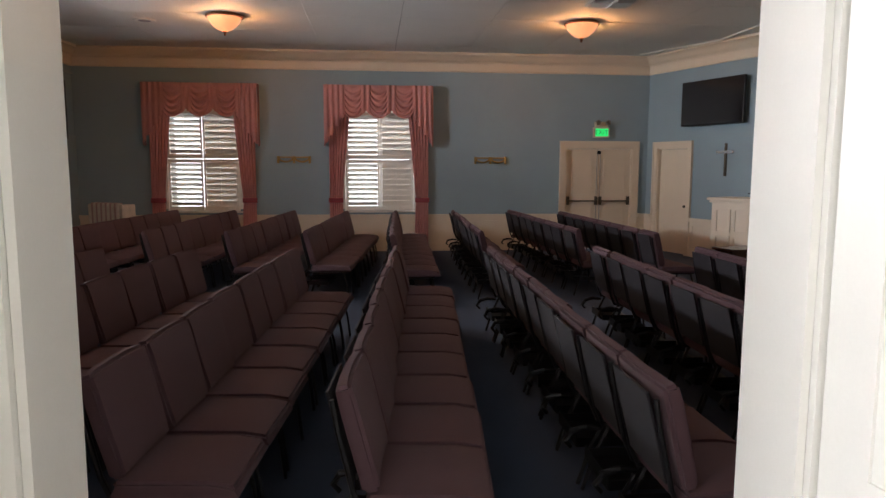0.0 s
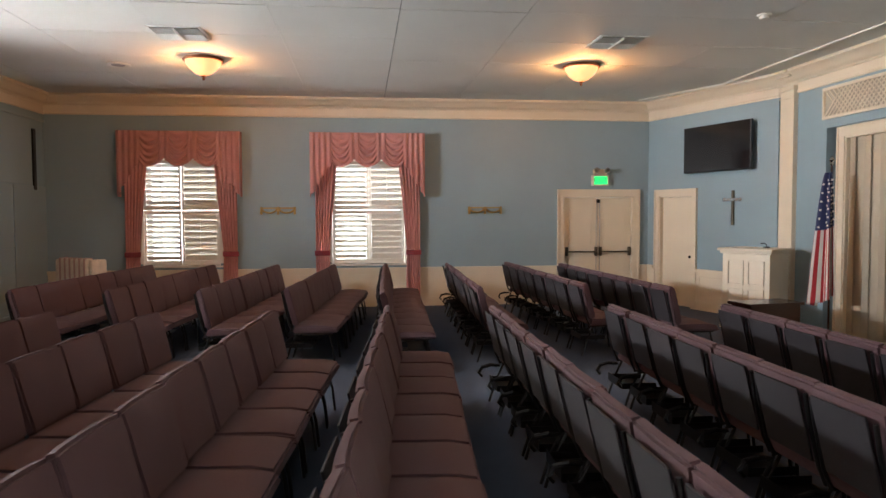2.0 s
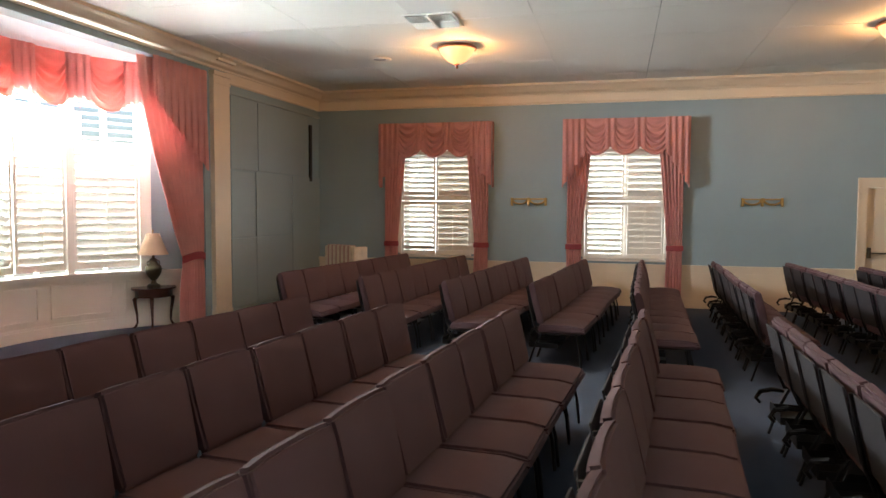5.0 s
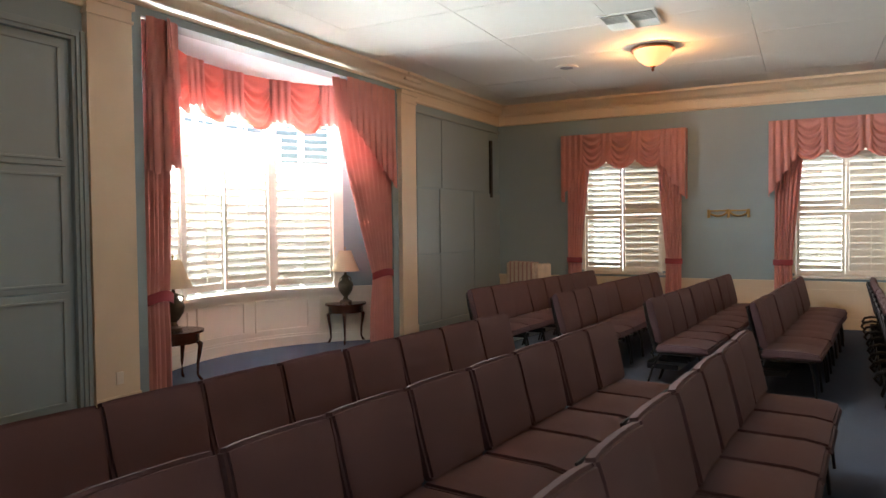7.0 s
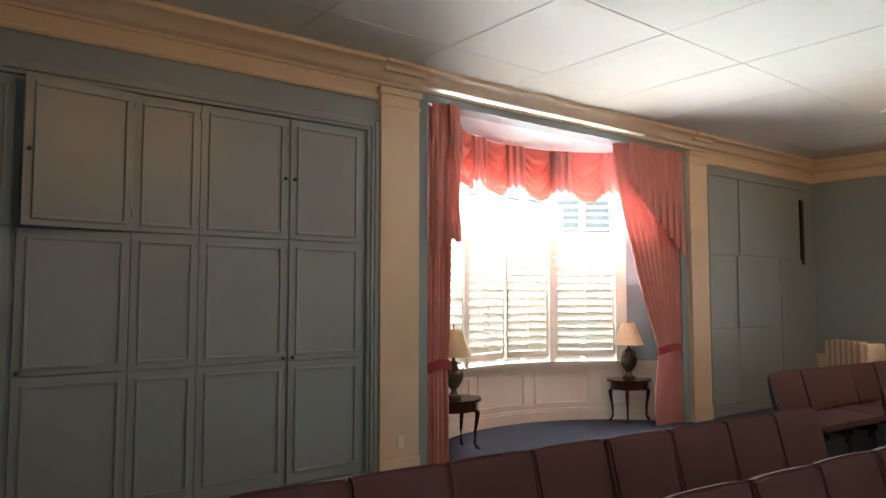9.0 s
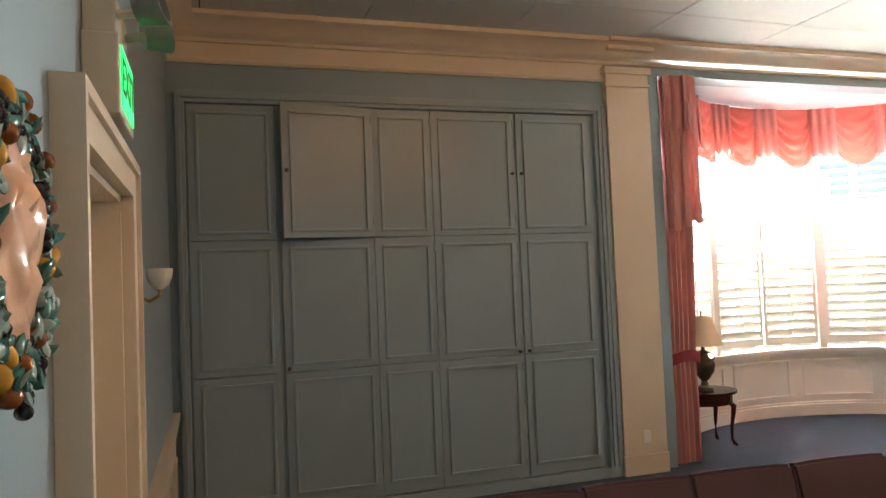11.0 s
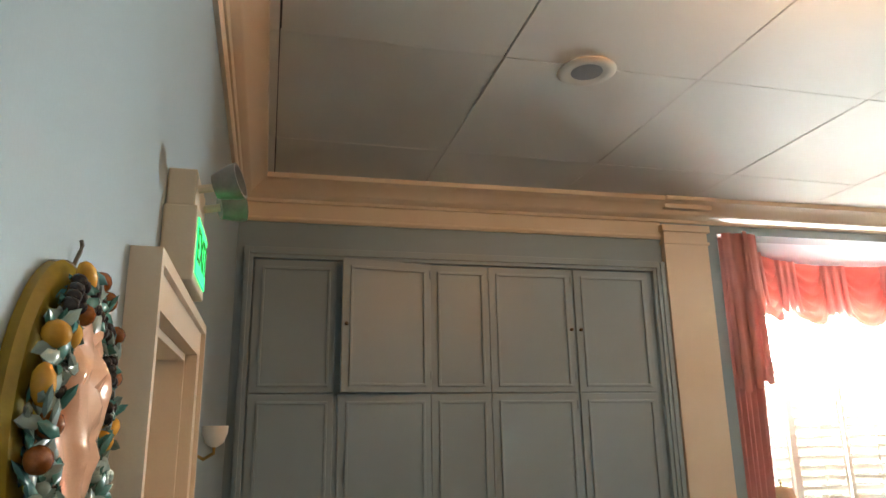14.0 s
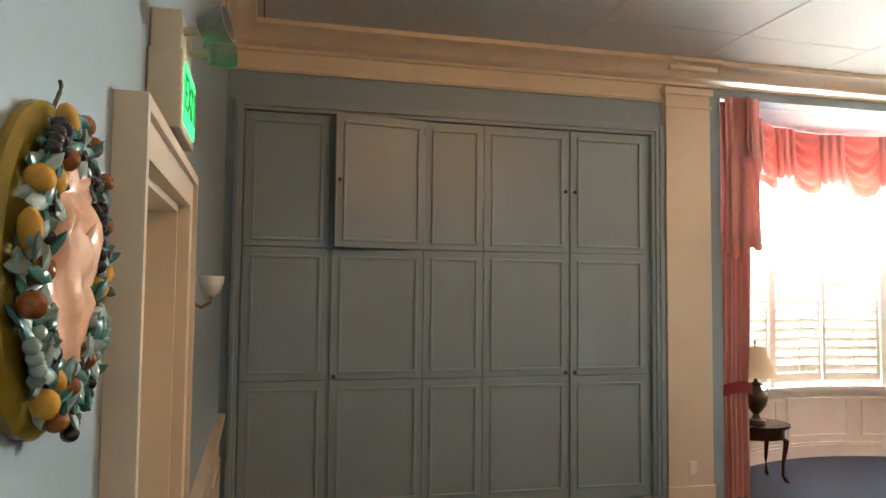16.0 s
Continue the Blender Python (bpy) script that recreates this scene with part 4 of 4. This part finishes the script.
part("canton", flag_piece(0, 1, 0, 0.44, 30, 14), NAVY, fg, "navy star field", smooth=True)
for k in range(24):
    part("stripe", flag_piece(k / 24, (k + 1) / 24, 0.44, 1.0, 3, 16), RED if k % 2 == 0 else FLAGW, fg, "", smooth=True)
star = mesh_of(lathe([(0, 0.004), (0.018, 0), (0, -0.004)], 5), FLAGW)
for i in range(7):
    for j in range(6):
        p = Vector(cloth(0.08 + 0.14 * i, 0.06 + 0.065 * j + 0.03 * (i % 2)))
        part("star", star, FLAGW, fg, m=Matrix.Translation(p + Vector((-0.006, -0.006, 0))) @ pose(0, 0, 0, 90, 0, -35))

# east opening: casing, folding partition, lattice grille above
pt = thing("folding_partition", EAST @ pose(0, 0.12, 0), "closed beige accordion partition in the platform opening", "partition", kind="structure")
casing(pt, 1.26, 4.6, 2.76, 0.14, 0.03, CREAM, 0.05)
part("backing", boxes((0.9, 4.7, 0.085, 0.12, 0, 3.0)), TAN, pt)
for k in range(34):
    x = 1.45 + k * 0.145
    part("partition_leaf", boxes((0, 0.152, -0.006, 0.006, 0.0, 2.74)), TAN, pt, m=pose(x - 0.16, 0.045, 0, 0, 0, 11 if k % 2 else -11))
gr = thing("lattice_grille", EAST @ pose(0.95, 0, 3.02), "cream lattice grille over the opening", "grille")
part("frame", boxes((0, 1.9, -0.03, -0.001, 0, 0.04), (0, 1.9, -0.03, -0.001, 0.40, 0.44), (0, 0.04, -0.03, -0.001, 0.04, 0.40), (1.86, 1.9, -0.03, -0.001, 0.04, 0.40)), CREAM, gr)
part("backing", boxes((0.04, 1.86, -0.006, -0.001, 0.04, 0.40)), TAN, gr)
lat = mesh_of(boxes((-0.255, 0.255, -0.004, 0.004, -0.008, 0.008)), CREAM)
for k in range(19):
    x = 0.22 + k * 0.0815
    for s, y in ((1, -0.012), (-1, -0.021)):
        part("lath", lat, CREAM, gr, m=pose(x, y, 0.22, 0, s * 45, 0))

# ---- bay tables and lamps ----
def occasional_table(m):
    t = thing("occasional_table", m, "dark mahogany half-round table with cabriole legs", "table", "bay window tables")
    bm = bmesh.new()
    for z0, z1, r in ((0.535, 0.56, 0.32), (0.43, 0.533, 0.27)):
        pts = [(r * math.cos(a), r * 0.85 * math.sin(a)) for a in [2 * math.pi * k / 36 for k in range(36)]]
        lo = [bm.verts.new((x, y, z0)) for x, y in pts]
        hi = [bm.verts.new((x, y, z1)) for x, y in pts]
        bm.faces.new(lo[::-1])
        bm.faces.new(hi)
        for i in range(36):
            bm.faces.new((lo[i], lo[(i + 1) % 36], hi[(i + 1) % 36], hi[i]))
    part("tabletop", bm, MAHOG, t)
    for a in (35, 145, 215, 325):
        c, s = math.cos(radians(a)), math.sin(radians(a))
        pts = [(0.22, 0.45), (0.27, 0.40), (0.26, 0.32), (0.24, 0.20), (0.235, 0.08), (0.26, 0.03), (0.285, 0.014)]
        part("leg", tube([(r * c, r * s * 0.9, z) for r, z in pts], [0.028, 0.028, 0.022, 0.016, 0.013, 0.017, 0.013]), MAHOG, t, smooth=True)
    return t


def table_lamp(m):
    l = thing("table_lamp", m, "bronze urn table lamp with a cream bell shade", "lamp", "bay window lamps")
    part("urn", lathe([(0, 0), (0.085, 0), (0.085, 0.03), (0.04, 0.05), (0.028, 0.09), (0.05, 0.11), (0.095, 0.18), (0.11, 0.25), (0.10, 0.29), (0.06, 0.32), (0.045, 0.36), (0.055, 0.38), (0.02, 0.40), (0.014, 0.47), (0, 0.47)], 28), BRONZE, l, smooth=True)
    for s in (-1, 1):
        part("handle", tube([(s * 0.09, 0, 0.28), (s * 0.13, 0, 0.31), (s * 0.125, 0, 0.35), (s * 0.06, 0, 0.37)], 0.008), BRONZE, l)
    part("shade", lathe([(0.20, 0.45), (0.165, 0.53), (0.12, 0.64), (0.085, 0.74), (0.082, 0.74), (0.117, 0.64), (0.162, 0.53), (0.196, 0.45), (0.20, 0.45)], 32), SHADE, l, "cream bell shade", smooth=True)
    part("finial", lathe([(0, 0.80), (0.012, 0.78), (0.006, 0.76), (0.006, 0.47), (0, 0.47)], 10), BRASS, l, smooth=True)


for s in (7.86, 4.90):
    m = WEST @ pose(s, 0.52, 0)
    occasional_table(m)
    table_lamp(WEST @ pose(s, 0.52, 0.561))

# ---- wing chair in the north-west corner ----
wc = thing("wing_chair", pose(-4.98, 17.1, 0, 0, 0, 150), "upholstered wing chair in pale and pink stripes", "armchair")
part("seat", boxes((-0.33, 0.33, -0.32, 0.30, 0.25, 0.47), bevel=0.04), STRIPE, wc)
part("back", boxes((-0.34, 0.34, 0.30, 0.44, 0.25, 1.02), bevel=0.05), STRIPE, wc)
for s in (-1, 1):
    part("arm", boxes((s * 0.40 - 0.07, s * 0.40 + 0.07, -0.30, 0.40, 0.25, 0.64), bevel=0.04), STRIPE, wc)
    part("wing", boxes((s * 0.385 - 0.04, s * 0.385 + 0.04, 0.12, 0.42, 0.64, 1.0), bevel=0.035), STRIPE, wc)
    for y in (-0.25, 0.35):
        part("leg", tube([(s * 0.32, y, 0.26), (s * 0.33, y, 0.012)], [0.03, 0.018]), MAHOG, wc)
for k in range(6):
    x = -0.28 + k * 0.112
    part("stripe", boxes((x - 0.02, x + 0.02, 0.296, 0.444, 0.5, 1.023), bevel=0.002), PINKSTRIPE, wc)
    part("stripe", boxes((x - 0.02, x + 0.02, 0.441, 0.4435, 0.26, 0.98)), PINKSTRIPE, wc)

# ---- sconce and glazed wreath on the south wall ----
sc = thing("wall_sconce", SOUTH @ pose(3.87, 0, 1.77) @ Matrix.Scale(0.75, 4), "brass wall sconce with a white glass bowl", "sconce")
part("backplate", boxes((-0.05, 0.05, -0.02, -0.001, -0.05, 0.12), bevel=0.006), BRASS, sc)
part("arm", tube([(0, -0.02, 0.0), (0, -0.07, -0.03), (0, -0.12, 0.0), (0, -0.12, 0.03)], 0.009), BRASS, sc)
part("bowl", lathe([(0.015, 0.03), (0.045, 0.05), (0.065, 0.10), (0.068, 0.14), (0.062, 0.14), (0.04, 0.06), (0.015, 0.04)], 24, (0, -0.12, 0)), WHITE, sc, "white glass bowl", smooth=True)

wr = thing("ceramic_wreath", SOUTH @ pose(1.92, 0, 1.853), "glazed ceramic oval plaque ringed with fruit and leaves", "wall plaque")
WA, WB = 0.205, 0.217


def oval(r, y, n=48):
    return [(WA * r * math.cos(2 * math.pi * k / n), y, WB * r * math.sin(2 * math.pi * k / n)) for k in range(n)]


bm = bmesh.new()
rings = [[bm.verts.new(p) for p in oval(r, y)] for r, y in ((1.0, -0.001), (1.0, -0.012), (0.95, -0.022), (0.80, -0.024))]
for a, b in zip(rings, rings[1:]):
    for i in range(48):
        bm.faces.new((a[i], a[(i + 1) % 48], b[(i + 1) % 48], b[i]))
bm.faces.new(rings[-1])
part("rim", bm, OLIVE, wr, "glossy olive rim", smooth=True)
bm = bmesh.new()
bmesh.ops.create_icosphere(bm, subdivisions=4, radius=1.0)
for v in bm.verts:
    q = v.co.copy()
    h = 0.55 + 0.6 * noise.noise(q * 2.6) + 0.22 * math.sin(11 * q.x + 7 * q.z) + 0.12 * math.sin(19 * q.z) + 0.45 * math.sin(21 * q.x + 3 * math.sin(5 * q.z)) * (0.5 + 0.5 * math.sin(4 * q.z))
    v.co = Vector((q.x * 0.118, -0.028 + q.y * 0.036 * (0.6 + 0.6 * h), q.z * 0.165))
part("relief", bm, PINKC, wr, "smooth pale pink relief", smooth=True)
wrnd = random.Random(11)


def blob(r, squash=(1, 1, 1), sub=2):
    b = bmesh.new()
    bmesh.ops.create_icosphere(b, subdivisions=sub, radius=r)
    for v in b.verts:
        v.co = Vector((v.co.x * squash[0], v.co.y * squash[1], v.co.z * squash[2]))
    return b


fruit = [mesh_of(blob(0.017, (1, 1, 1.12)), YELC, True), mesh_of(blob(0.016, (1.08, 1, 0.95)), ORGC, True), mesh_of(blob(0.011), DARKC, True), mesh_of(blob(0.010), PALEC, True), mesh_of(blob(0.017, (0.8, 0.8, 1.5)), YELC, True)]
leaves = [mesh_of(blob(0.017, (0.5, 0.32, 1.25), 1), GREENC, True), mesh_of(blob(0.018, (0.55, 0.3, 1.15), 1), PALEC, True)]
for k in range(300):
    a = wrnd.uniform(0, 2 * math.pi)
    r = wrnd.uniform(0.60, 0.90)
    part("leaf", leaves[wrnd.random() < 0.4], GREENC, wr, m=pose(WA * r * math.cos(a), -0.026 - wrnd.uniform(0, 0.03), WB * r * math.sin(a), wrnd.uniform(-40, 40), wrnd.uniform(0, 360), wrnd.uniform(-40, 40)))
for k in range(34):
    a = 2 * math.pi * (k + wrnd.uniform(-0.2, 0.2)) / 34
    r = 0.80 + 0.1 * (-1) ** k
    kind = wrnd.choice((0, 1, 1, 2, 2, 2, 3, 4))
    for j in range(7 if kind in (2, 3) else 1):
        part("fruit", fruit[kind], YELC, wr, m=pose(WA * r * math.cos(a) + (wrnd.uniform(-0.022, 0.022) if j else 0), -0.043 - wrnd.uniform(0, 0.006), WB * r * math.sin(a) + (wrnd.uniform(-0.022, 0.022) if j else 0), 0, wrnd.uniform(0, 180)))
part("hanging_loop", tube([(0.03, -0.004, WB), (0.03, -0.012, WB + 0.025), (0.036, -0.012, WB + 0.035), (0.028, -0.012, WB + 0.04)], 0.003, 6), BRONZE, wr)

# ---- outside ----
solid("ground", boxes((-400, 400, -400, 400, -0.9, -0.6)), LAWN, None, "pale ground outside", "ground", "structure")
